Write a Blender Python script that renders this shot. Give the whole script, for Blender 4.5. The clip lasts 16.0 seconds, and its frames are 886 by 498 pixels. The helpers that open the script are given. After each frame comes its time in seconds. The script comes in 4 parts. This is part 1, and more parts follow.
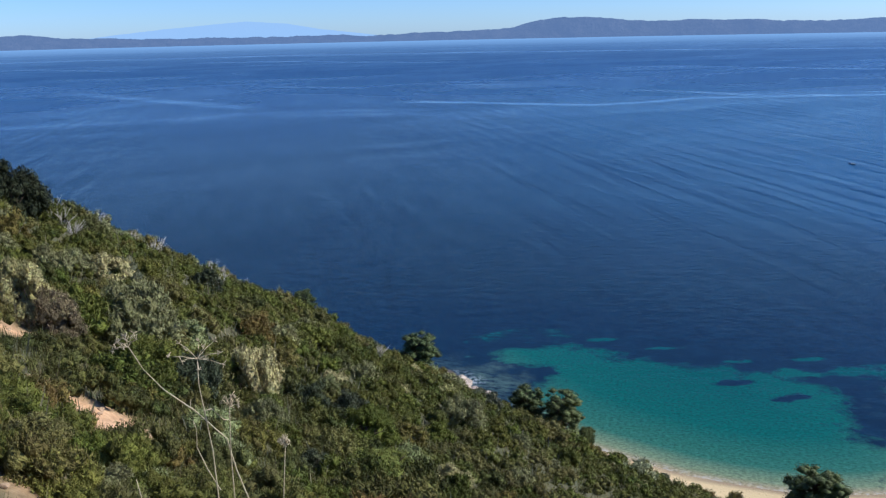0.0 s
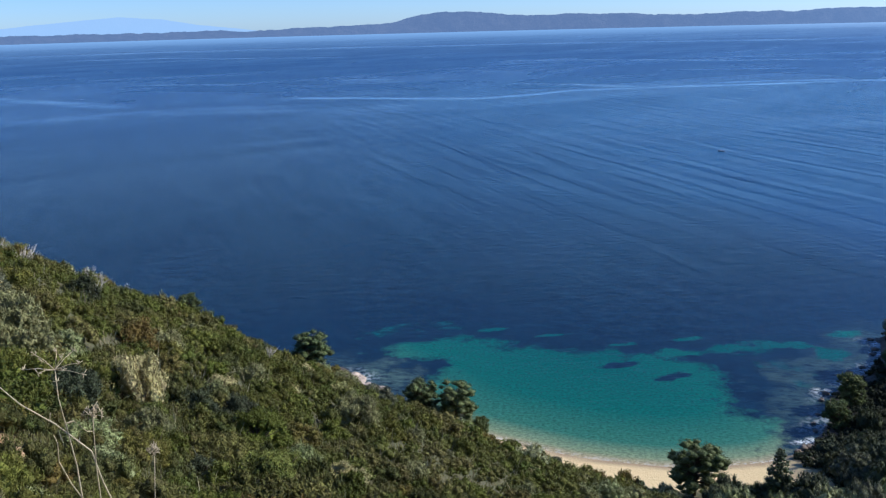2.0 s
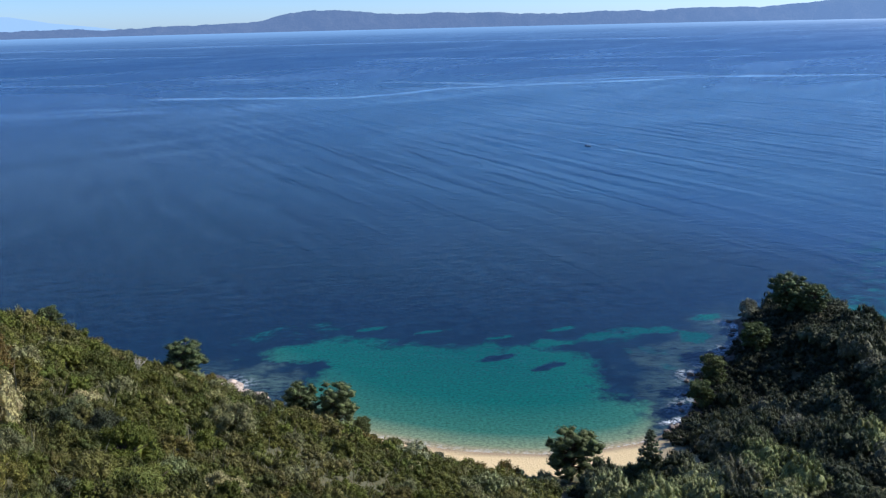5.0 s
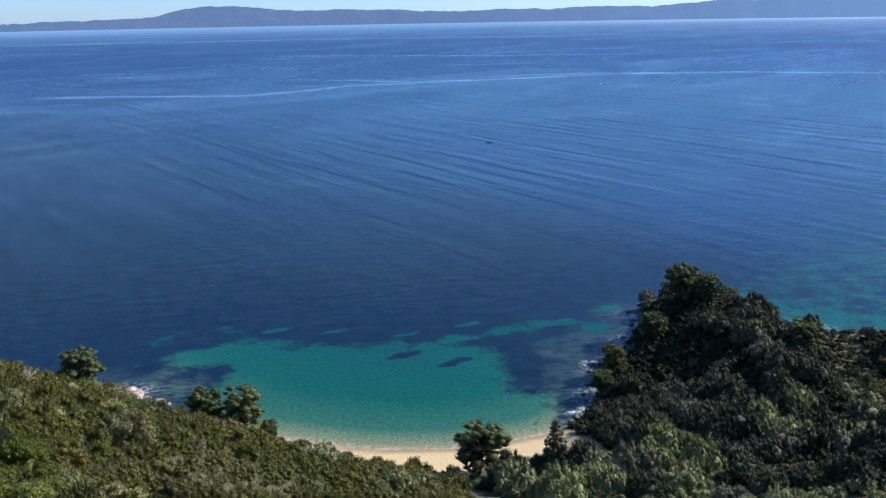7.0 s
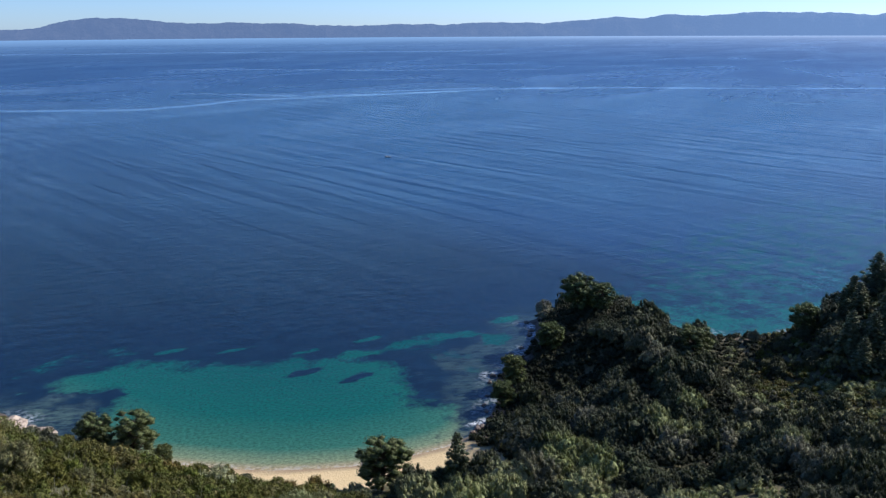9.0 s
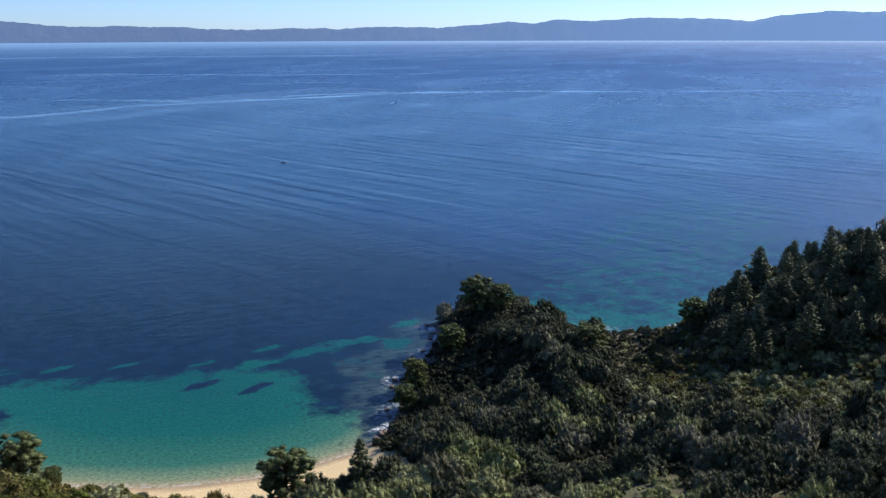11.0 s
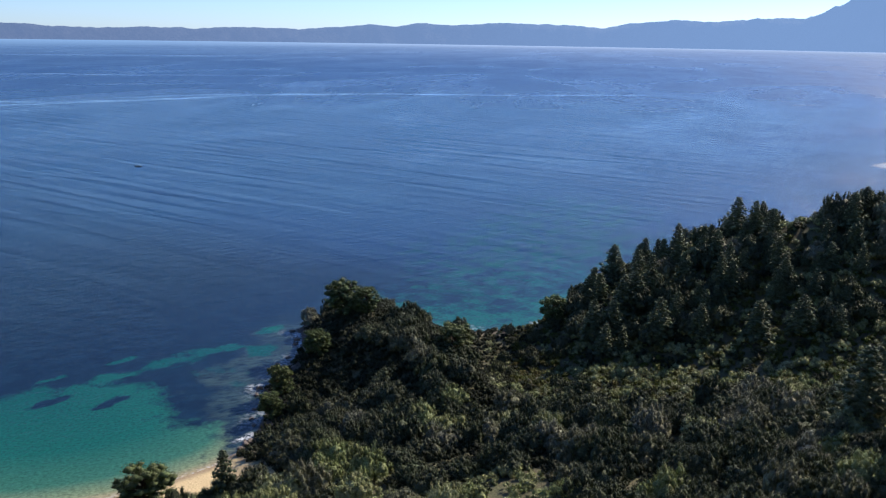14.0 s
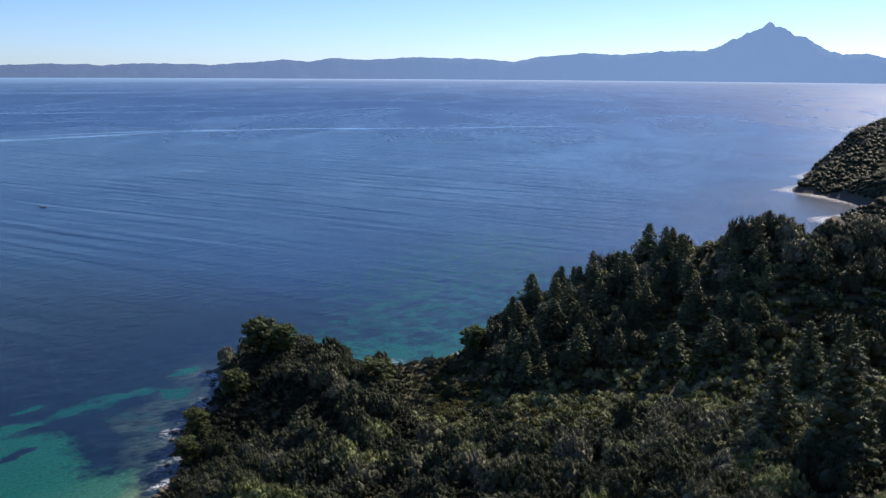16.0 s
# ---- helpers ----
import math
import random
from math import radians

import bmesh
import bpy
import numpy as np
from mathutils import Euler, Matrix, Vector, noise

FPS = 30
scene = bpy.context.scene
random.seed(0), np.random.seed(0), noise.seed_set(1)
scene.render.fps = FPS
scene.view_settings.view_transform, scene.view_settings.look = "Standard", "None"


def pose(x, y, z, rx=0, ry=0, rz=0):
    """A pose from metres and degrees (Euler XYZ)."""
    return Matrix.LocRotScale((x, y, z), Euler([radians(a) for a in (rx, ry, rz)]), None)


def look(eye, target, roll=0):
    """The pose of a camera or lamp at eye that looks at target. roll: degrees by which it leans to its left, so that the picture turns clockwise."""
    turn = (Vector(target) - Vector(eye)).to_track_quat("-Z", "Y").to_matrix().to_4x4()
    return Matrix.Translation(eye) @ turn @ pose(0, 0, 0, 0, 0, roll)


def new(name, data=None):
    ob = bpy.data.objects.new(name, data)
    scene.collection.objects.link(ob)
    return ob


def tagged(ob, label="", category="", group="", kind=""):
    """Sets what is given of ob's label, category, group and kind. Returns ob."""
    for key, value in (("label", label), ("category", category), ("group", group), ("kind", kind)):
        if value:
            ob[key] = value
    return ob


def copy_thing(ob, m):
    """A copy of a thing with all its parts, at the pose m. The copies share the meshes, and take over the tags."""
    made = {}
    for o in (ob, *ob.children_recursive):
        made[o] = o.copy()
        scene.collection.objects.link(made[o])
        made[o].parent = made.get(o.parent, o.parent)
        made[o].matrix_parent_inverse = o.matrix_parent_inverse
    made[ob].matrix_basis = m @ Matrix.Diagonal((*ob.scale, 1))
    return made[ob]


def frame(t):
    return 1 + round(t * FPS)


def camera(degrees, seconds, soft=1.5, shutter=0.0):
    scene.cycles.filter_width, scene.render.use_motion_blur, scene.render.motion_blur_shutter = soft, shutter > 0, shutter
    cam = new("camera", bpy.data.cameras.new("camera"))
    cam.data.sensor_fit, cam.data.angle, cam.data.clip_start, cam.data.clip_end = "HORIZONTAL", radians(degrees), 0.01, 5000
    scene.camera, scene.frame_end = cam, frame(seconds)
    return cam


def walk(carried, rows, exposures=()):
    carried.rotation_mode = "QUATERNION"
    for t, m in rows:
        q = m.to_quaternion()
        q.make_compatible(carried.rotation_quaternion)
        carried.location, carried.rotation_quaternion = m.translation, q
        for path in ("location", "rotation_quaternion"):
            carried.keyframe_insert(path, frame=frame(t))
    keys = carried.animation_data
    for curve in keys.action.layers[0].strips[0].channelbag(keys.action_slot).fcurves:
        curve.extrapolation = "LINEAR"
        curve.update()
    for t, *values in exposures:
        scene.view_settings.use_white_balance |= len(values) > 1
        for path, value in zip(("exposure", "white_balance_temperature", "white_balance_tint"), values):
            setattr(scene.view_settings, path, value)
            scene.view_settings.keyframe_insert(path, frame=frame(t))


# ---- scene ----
cam = camera(53.8, 16.0, soft=1.25)
PATH = [
    (0, (0.000, 0.000, 55.000), (0.000, 9.698, 52.561), -1.23),
    (0.5, (0.042, -0.010, 55.000), (0.296, 9.686, 52.565), -1.35),
    (1, (0.085, -0.020, 55.000), (0.681, 9.658, 52.552), -1.37),
    (1.5, (0.128, -0.030, 55.001), (1.070, 9.610, 52.514), -1.39),
    (2, (0.173, -0.040, 55.001), (1.423, 9.556, 52.480), -1.49),
    (2.5, (0.218, -0.050, 55.001), (1.736, 9.501, 52.460), -1.51),
    (3, (0.263, -0.061, 55.001), (2.015, 9.448, 52.448), -1.43),
    (3.5, (0.310, -0.072, 55.001), (2.313, 9.382, 52.431), -1.42),
    (4, (0.357, -0.083, 55.001), (2.583, 9.319, 52.424), -1.42),
    (6.5, (0.604, -0.141, 54.999), (3.933, 8.927, 52.411), -1.14),
    (7, (0.655, -0.153, 54.999), (4.282, 8.791, 52.382), -1.00),
    (7.5, (0.707, -0.165, 54.999), (4.562, 8.683, 52.379), -0.96),
    (8, (0.760, -0.177, 54.998), (4.879, 8.558, 52.402), -0.71),
    (8.5, (0.814, -0.190, 54.998), (5.223, 8.420, 52.463), -0.44),
    (9, (0.868, -0.203, 54.997), (5.544, 8.284, 52.523), -0.34),
    (9.5, (0.923, -0.216, 54.997), (5.837, 8.145, 52.555), -0.27),
    (10, (0.979, -0.229, 54.996), (6.165, 7.966, 52.556), -0.28),
    (12.5, (1.269, -0.297, 54.992), (7.542, 7.100, 52.556), 0.32),
    (13, (1.329, -0.311, 54.991), (7.829, 6.880, 52.535), 0.52),
    (13.5, (1.390, -0.326, 54.990), (8.059, 6.710, 52.535), 0.79),
    (14, (1.452, -0.340, 54.989), (8.272, 6.570, 52.595), 0.90),
    (14.5, (1.514, -0.355, 54.988), (8.497, 6.429, 52.705), 0.73),
    (15, (1.577, -0.370, 54.987), (8.703, 6.306, 52.830), 0.63),
    (15.5, (1.641, -0.385, 54.986), (8.968, 6.100, 52.921), 0.50),
    (16, (1.705, -0.400, 54.985), (9.209, 5.894, 52.964), 0.40),
]
walk(cam, [(t, look(eye, target, roll)) for t, eye, target, roll in PATH],
     exposures=[(0.0, 0.23, 5150, 11), (4.0, 0.37, 5250, 12), (7.0, 0.39, 5350, 13), (8.0, 0.45, 5400, 13), (8.5, 0.42, 5430, 13), (9.0, 0.25, 5450, 14), (9.5, 0.31, 5480, 14), (10.0, 0.35, 5500, 14), (12.5, 0.29, 5650, 15), (13.5, 0.36, 5730, 15), (14.0, 0.37, 5770, 15), (14.5, 0.33, 5810, 16), (15.0, 0.19, 5850, 16), (16.0, 0.24, 5950, 17)])

# ------------------------------------------------------------------ sky and sun
SUN_BEARING, SUN_HEIGHT = 88.0, 34.0
world = bpy.data.worlds.new("sky")
scene.world = world
world.use_nodes = True
wn = world.node_tree.nodes
sky = wn.new("ShaderNodeTexSky")
sky.sky_type, sky.sun_disc = "NISHITA", False
sky.altitude = 400
sky.sun_elevation, sky.sun_rotation = radians(SUN_HEIGHT), radians(SUN_BEARING)
sky.air_density, sky.dust_density, sky.ozone_density = 0.8, 0.25, 4.3
clean = wn.new("ShaderNodeMixRGB")
clean.blend_type, clean.inputs[0].default_value, clean.inputs[2].default_value = "MULTIPLY", 1.0, (0.87, 0.965, 1.11, 1)
world.node_tree.links.new(sky.outputs[0], clean.inputs[1])
world.node_tree.links.new(clean.outputs[0], wn["Background"].inputs[0])
wn["Background"].inputs[1].default_value = 0.1
sun = new("sun", bpy.data.lights.new("sun", "SUN"))
sun.data.energy, sun.data.angle, sun.data.color = 4.8, radians(0.5), (1.0, 0.85, 0.61)
_b, _h = radians(SUN_BEARING), radians(SUN_HEIGHT)
sun.matrix_world = look((1000 * math.sin(_b) * math.cos(_h), 1000 * math.cos(_b) * math.cos(_h), 1000 * math.sin(_h)), (0, 0, 0))


# ------------------------------------------------------------------ materials
class Nodes:
    """A material and short ways to add its nodes."""

    def __init__(self, name):
        self.mat = bpy.data.materials.new(name)
        self.mat.use_nodes = True
        self.tree = self.mat.node_tree
        self.bsdf = self.tree.nodes["Principled BSDF"]
        self.out = self.tree.nodes["Material Output"]

    def add(self, kind, **inputs):
        node = self.tree.nodes.new("ShaderNode" + kind)
        for key, value in inputs.items():
            self.put(node.inputs[key.replace("_", " ")], value)
        return node

    def put(self, socket, value):
        if isinstance(value, bpy.types.NodeSocket):
            self.tree.links.new(value, socket)
        else:
            socket.default_value = value

    def set(self, **inputs):
        for key, value in inputs.items():
            self.put(self.bsdf.inputs[key.replace("_", " ")], value)

    def place(self, scale=(1, 1, 1), turn=0.0):
        at = self.add("NewGeometry").outputs["Position"]
        if turn:
            at = self.add("Mapping", Vector=at, Rotation=(0, 0, radians(turn))).outputs[0]
        return self.add("Mapping", Vector=at, Scale=scale).outputs[0]

    def noise(self, scale, detail=3.0, vector=None, rough=0.5, distortion=0.0):
        n = self.add("TexNoise", Scale=scale, Detail=detail, Roughness=rough, Distortion=distortion)
        self.put(n.inputs["Vector"], vector or self.place())
        return n.outputs[0]

    def ramp(self, fac, stops):
        r = self.add("ValToRGB", Fac=fac)
        e = r.color_ramp.elements
        while len(e) < len(stops):
            e.new(0.5)
        for n, (at, colour) in enumerate(stops):
            e[n].position = at
            e[n].color = (*colour, 1) if len(colour) == 3 else colour
        return r.outputs[0]

    def math(self, op, a, b=0.0, clamp=False):
        n = self.add("Math")
        n.operation, n.use_clamp = op, clamp
        self.put(n.inputs[0], a), self.put(n.inputs[1], b)
        return n.outputs[0]

    def mix(self, fac, a, b, blend="MIX"):
        n = self.add("MixRGB", Fac=fac)
        n.blend_type = blend
        self.put(n.inputs[1], (*a, 1) if isinstance(a, tuple) else a)
        self.put(n.inputs[2], (*b, 1) if isinstance(b, tuple) else b)
        return n.outputs[0]

    def attr(self, name):
        n = self.add("Attribute")
        n.attribute_name = name
        return n.outputs["Fac"]

    def bump(self, height, strength, distance):
        return self.add("Bump", Height=height, Strength=strength, Distance=distance).outputs[0]


def foliage(name, tones, leaf_spread=0.28, glow=0.22, rough=0.65, gloss=0.18):
    """Leaves: the tone goes from plant to plant, the value from leaf to leaf; some light passes through."""
    m = Nodes(name)
    stops = [(n / max(1, len(tones) - 1), tone) for n, tone in enumerate(tones)]
    tone = m.math("FRACT", m.math("ADD", m.add("ObjectInfo").outputs["Random"], m.attr("tone")))
    base = m.ramp(tone, stops)
    leaf = m.add("NewGeometry").outputs["Random Per Island"]
    value = m.math("ADD", m.math("MULTIPLY", leaf, 2 * leaf_spread), 1 - leaf_spread)
    patch = m.math("ADD", m.math("MULTIPLY", m.noise(0.8, 3), 1.0), 0.5)
    col = m.add("HueSaturation", Color=base, Value=m.math("MULTIPLY", value, patch))
    m.put(col.inputs["Hue"], m.math("ADD", m.math("MULTIPLY", leaf, 0.03), 0.485))
    fine = m.noise(5.0, 4, None, 0.7)
    speck = m.math("ADD", m.math("MULTIPLY", fine, 2.3), 0.02)
    col = m.add("HueSaturation", Color=col.outputs[0], Value=speck)
    m.set(Base_Color=col.outputs[0], Roughness=rough, Normal=m.bump(fine, 0.7, 0.3))
    m.bsdf.inputs["Specular IOR Level"].default_value = gloss
    tr = m.add("BsdfTranslucent", Color=col.outputs[0])
    mix = m.add("MixShader", Fac=glow)
    m.put(mix.inputs[1], m.bsdf.outputs[0]), m.put(mix.inputs[2], tr.outputs[0])
    m.put(m.out.inputs[0], mix.outputs[0])
    return m.mat


MAT = {}
MAT["scrub"] = foliage("scrub_leaves", [(0.089, 0.099, 0.019), (0.136, 0.130, 0.025), (0.100, 0.120, 0.019), (0.159, 0.134, 0.039), (0.083, 0.089, 0.025),
                                        (0.186, 0.165, 0.055), (0.118, 0.132, 0.022), (0.167, 0.114, 0.034), (0.118, 0.141, 0.021), (0.158, 0.145, 0.031)], glow=0.14)
# scrub tones dimmed: shaded gaps under the brighter bushes, painted as leaf colour
MAT["low_scrub"] = foliage("shade_dark_scrub_leaves", [(0.069, 0.081, 0.014), (0.104, 0.102, 0.018), (0.076, 0.092, 0.014), (0.114, 0.097, 0.026), (0.056, 0.067, 0.015), (0.137, 0.123, 0.037), (0.088, 0.100, 0.016)], glow=0.12)
MAT["maquis"] = foliage("maquis_leaves", [(0.056, 0.065, 0.030), (0.067, 0.081, 0.036), (0.046, 0.055, 0.027), (0.090, 0.100, 0.048), (0.050, 0.063, 0.032),
                                          (0.072, 0.081, 0.042), (0.144, 0.146, 0.084), (0.190, 0.189, 0.124)], glow=0.08, rough=0.6, gloss=0.2)
MAT["grass"] = foliage("dry_grass", [(0.10, 0.115, 0.035), (0.16, 0.15, 0.055), (0.13, 0.14, 0.045), (0.21, 0.175, 0.08), (0.11, 0.125, 0.04)], glow=0.3)
MAT["straw_grass"] = foliage("straw_grass", [(0.24, 0.21, 0.12), (0.30, 0.27, 0.17), (0.19, 0.18, 0.09), (0.27, 0.26, 0.19)], glow=0.3)
# light green, with sunlight on valley and terrace bushes put into the tones
MAT["light"] = foliage("light_sunlit_leaves", [(0.235, 0.26, 0.10), (0.29, 0.30, 0.14), (0.19, 0.215, 0.08), (0.31, 0.315, 0.17)], glow=0.10, rough=0.6, gloss=0.2)
MAT["pale"] = foliage("pale_leaves", [(0.36, 0.33, 0.14), (0.41, 0.36, 0.17), (0.32, 0.31, 0.12)], glow=0.14)
MAT["grey"] = foliage("grey_green_leaves", [(0.21, 0.21, 0.09), (0.235, 0.225, 0.10), (0.18, 0.19, 0.075)], glow=0.14)
MAT["lime"] = foliage("bright_leaves", [(0.16, 0.20, 0.035), (0.20, 0.215, 0.05)])
MAT["pine"] = foliage("pine_needles", [(0.095, 0.12, 0.045), (0.12, 0.14, 0.052), (0.10, 0.13, 0.048)], glow=0.14)
MAT["fir"] = foliage("fir_needles", [(0.085, 0.11, 0.058), (0.11, 0.13, 0.065), (0.08, 0.10, 0.052)], glow=0.08, rough=0.6, gloss=0.2)
# maquis tones darkened: shade between the bushes is put into the leaf colour
MAT["understory"] = foliage("shade_dark_leaves", [(0.029, 0.034, 0.017), (0.037, 0.043, 0.020), (0.024, 0.030, 0.014), (0.046, 0.050, 0.024)], glow=0.05, rough=0.65, gloss=0.15)
MAT["dry"] = foliage("dry_leaves", [(0.16, 0.10, 0.05), (0.20, 0.16, 0.09), (0.13, 0.09, 0.05)])


def bark():
    m = Nodes("bark")
    n = m.noise(9, 5, m.place((1, 1, 0.25)))
    m.set(Base_Color=m.ramp(n, [(0.3, (0.05, 0.035, 0.025)), (0.7, (0.16, 0.115, 0.08))]), Roughness=0.9, Normal=m.bump(n, 0.6, 0.05))
    return m.mat


def rock(name, low, high):
    m = Nodes(name)
    n, big = m.noise(3.5, 6), m.noise(0.5, 3)
    col = m.mix(big, low, high)
    col = m.mix(m.math("MULTIPLY", n, 0.6), col, (0.12, 0.09, 0.07))
    m.set(Base_Color=col, Roughness=0.85, Normal=m.bump(n, 0.8, 0.15))
    return m.mat


def ground_material():
    """Ochre soil, dry grass and litter; sand on the beach; bare rock on the cliffs."""
    m = Nodes("hillside_soil")
    fine, mid, big = m.noise(6, 5), m.noise(0.8, 4), m.noise(0.12, 3)
    soil = m.ramp(fine, [(0.3, (0.06, 0.055, 0.025)), (0.7, (0.14, 0.115, 0.055))])
    grass = m.ramp(fine, [(0.3, (0.045, 0.055, 0.02)), (0.7, (0.13, 0.125, 0.055))])
    col = m.mix(m.ramp(m.math("ADD", m.math("MULTIPLY", mid, 0.6), m.math("MULTIPLY", big, 0.4)), [(0.40, (1, 1, 1)), (0.60, (0, 0, 0))]), soil, grass)
    pale = m.ramp(fine, [(0.25, (0.44, 0.25, 0.12)), (0.7, (0.70, 0.45, 0.25))])
    col = m.mix(m.attr("bare"), col, pale)
    stone = m.ramp(m.noise(1.6, 6), [(0.3, (0.05, 0.04, 0.03)), (0.7, (0.17, 0.13, 0.10))])
    col = m.mix(m.attr("rock"), col, stone)
    sand = m.ramp(m.noise(14, 4), [(0.2, (0.64, 0.48, 0.235)), (0.8, (0.79, 0.62, 0.345))])
    sand = m.mix(m.attr("wet"), sand, (0.36, 0.26, 0.15))
    col = m.mix(m.attr("sand"), col, sand)
    m.set(Base_Color=col, Roughness=0.92, Normal=m.bump(m.noise(3, 6), 0.5, 0.25))
    return m.mat


def water_material():
    """The sea: body colour by depth and by what lies on the bed, with caustics and sunward brightness painted in,
    ripples, swell and slicks in its relief and gloss.
    """
    m = Nodes("sea_water")
    depth, sand = m.attr("depth"), m.attr("sand")
    edge = m.noise(0.22, 5, m.place((1, 1, 1)), 0.6)
    edge2 = m.noise(0.9, 4)
    s = m.math("ADD", sand, m.math("MULTIPLY", m.math("SUBTRACT", edge, 0.5), 1.5))
    s = m.math("ADD", s, m.math("MULTIPLY", m.math("SUBTRACT", edge2, 0.5), 0.55))
    s = m.ramp(s, [(0.34, (0, 0, 0)), (0.74, (1, 1, 1))])
    clear = m.ramp(depth, [(0.0, (0.42, 0.33, 0.19)), (0.02, (0.20, 0.26, 0.14)), (0.06, (0.042, 0.150, 0.095)), (0.16, (0.009, 0.104, 0.076)),
                           (0.45, (0.003, 0.068, 0.060)), (0.75, (0.006, 0.085, 0.115)), (1.0, (0.010, 0.070, 0.155))])
    # bright caustic speckle over the sand, multiplied into the water's colour
    caustics = m.ramp(m.noise(1.9, 4, m.place((1, 1.15, 1), 15), 0.65), [(0.36, (0.74, 0.74, 0.74)), (0.64, (1.32, 1.32, 1.32))])
    clear = m.mix(1.0, clear, caustics, "MULTIPLY")
    weed = m.ramp(m.noise(0.35, 5), [(0.35, (0.002, 0.010, 0.024)), (0.7, (0.005, 0.022, 0.044))])
    shelf_glare = m.math("MULTIPLY", m.attr("shelf"), m.ramp(m.noise(0.6, 5, m.place((0.7, 1.6, 1), 25), 0.75), [(0.36, (0, 0, 0)), (0.58, (1, 1, 1))]))
    weed = m.mix(m.math("MULTIPLY", shelf_glare, 0.9), weed, (0.080, 0.130, 0.105))
    weed = m.mix(m.attr("open"), weed, m.ramp(m.noise(0.02, 3), [(0.35, (0.003, 0.029, 0.106)), (0.65, (0.005, 0.040, 0.134))]))
    # paler towards +x: sandy tint plus the sea's sunward brightness, painted into the colour
    weed = m.mix(m.math("MULTIPLY", m.attr("shelf_glare"), 0.8), weed, m.ramp(m.noise(0.03, 4), [(0.35, (0.013, 0.060, 0.140)), (0.65, (0.020, 0.083, 0.176))]))
    col = m.mix(s, weed, clear)
    foam = m.math("MULTIPLY", m.attr("foam"), m.ramp(m.noise(1.3, 6, None, 0.7), [(0.46, (0, 0, 0)), (0.60, (1, 1, 1))]))
    col = m.mix(foam, col, (0.75, 0.78, 0.8))
    # relief: chop, short waves in lines, long swell
    chop = m.noise(0.24, 6, m.place((0.8, 1.3, 1), 8), 0.7)
    lines = m.noise(0.075, 2.5, m.place((1.5, 0.15, 1), -11), 0.45, 0.8)
    swell = m.noise(0.016, 3, m.place((2.2, 0.25, 1), -13), 0.5, 0.7)
    band = m.add("TexWave", Scale=0.03, Distortion=3.2, Detail=2.0, Detail_Scale=0.9)
    m.put(band.inputs["Vector"], m.place((1, 0.28, 1), -11))
    sets = m.ramp(m.noise(0.011, 3, m.place((1, 0.6, 1), -11)), [(0.42, (0, 0, 0)), (0.62, (1, 1, 1))])
    open_sea = m.attr("swell")
    gusts = m.ramp(m.noise(0.006, 4), [(0.35, (0.6, 0.6, 0.6)), (0.65, (1.15, 1.15, 1.15))])
    long = m.math("ADD", m.math("MULTIPLY", m.math("MULTIPLY", lines, gusts), 5.2), m.math("MULTIPLY", swell, 3.0))
    long = m.math("ADD", long, m.math("MULTIPLY", m.math("MULTIPLY", band.outputs[1], sets), 1.0))
    long = m.math("MULTIPLY", long, m.math("SUBTRACT", 1.0, m.math("MULTIPLY", m.attr("far"), 0.85)))
    height = m.math("ADD", m.math("MULTIPLY", chop, m.math("ADD", 0.25, m.math("MULTIPLY", m.attr("chop"), 1.15))), m.math("MULTIPLY", long, open_sea))
    ripple = m.noise(1.5, 3, m.place((0.8, 1.3, 1), -15), 0.6)
    height = m.math("ADD", height, m.math("MULTIPLY", m.math("MULTIPLY", ripple, m.attr("near")), 0.16))
    # slicks: long calm streaks far out
    fray = m.ramp(m.noise(0.02, 5, m.place((0.5, 1.6, 1), 6), 0.6, 0.6), [(0.34, (0.25, 0.25, 0.25)), (0.58, (1, 1, 1))])
    calm = m.math("MULTIPLY", m.attr("slick"), fray)
    veil = m.ramp(m.noise(0.0045, 6, m.place((0.7, 1.5, 1), -30), 0.6, 1.4), [(0.42, (0, 0, 0)), (0.72, (1, 1, 1))])
    calm = m.math("ADD", calm, m.math("MULTIPLY", veil, 0.42), True)
    bump = m.add("Bump", Height=height, Distance=0.55)
    m.put(bump.inputs["Strength"], m.math("SUBTRACT", 0.8, m.math("MULTIPLY", calm, 0.6)))
    rough = m.math("ADD", 0.26, m.math("MULTIPLY", m.attr("far"), 0.09))
    rough = m.math("MULTIPLY", rough, m.math("SUBTRACT", 1.0, m.math("MULTIPLY", calm, 0.72)))
    m.set(Base_Color=col, Roughness=m.math("ADD", rough, m.math("MULTIPLY", foam, 0.5)), IOR=1.33, Normal=bump.outputs[0], Specular_IOR_Level=m.math("ADD", 0.32, m.math("MULTIPLY", m.attr("grazing"), 0.22)))
    return m.mat


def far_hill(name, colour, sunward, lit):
    """Hills across the gulf, seen through kilometres of air: that haze is put in as a glow, brighter towards the sun,
    over dim woods.
    """
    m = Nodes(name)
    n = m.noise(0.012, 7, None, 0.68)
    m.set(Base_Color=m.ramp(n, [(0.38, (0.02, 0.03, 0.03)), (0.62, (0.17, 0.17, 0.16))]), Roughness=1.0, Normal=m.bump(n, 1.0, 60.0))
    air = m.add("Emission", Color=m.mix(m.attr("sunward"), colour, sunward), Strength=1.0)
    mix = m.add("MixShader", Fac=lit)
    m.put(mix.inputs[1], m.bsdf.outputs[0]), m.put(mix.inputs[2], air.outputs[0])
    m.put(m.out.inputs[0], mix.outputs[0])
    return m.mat


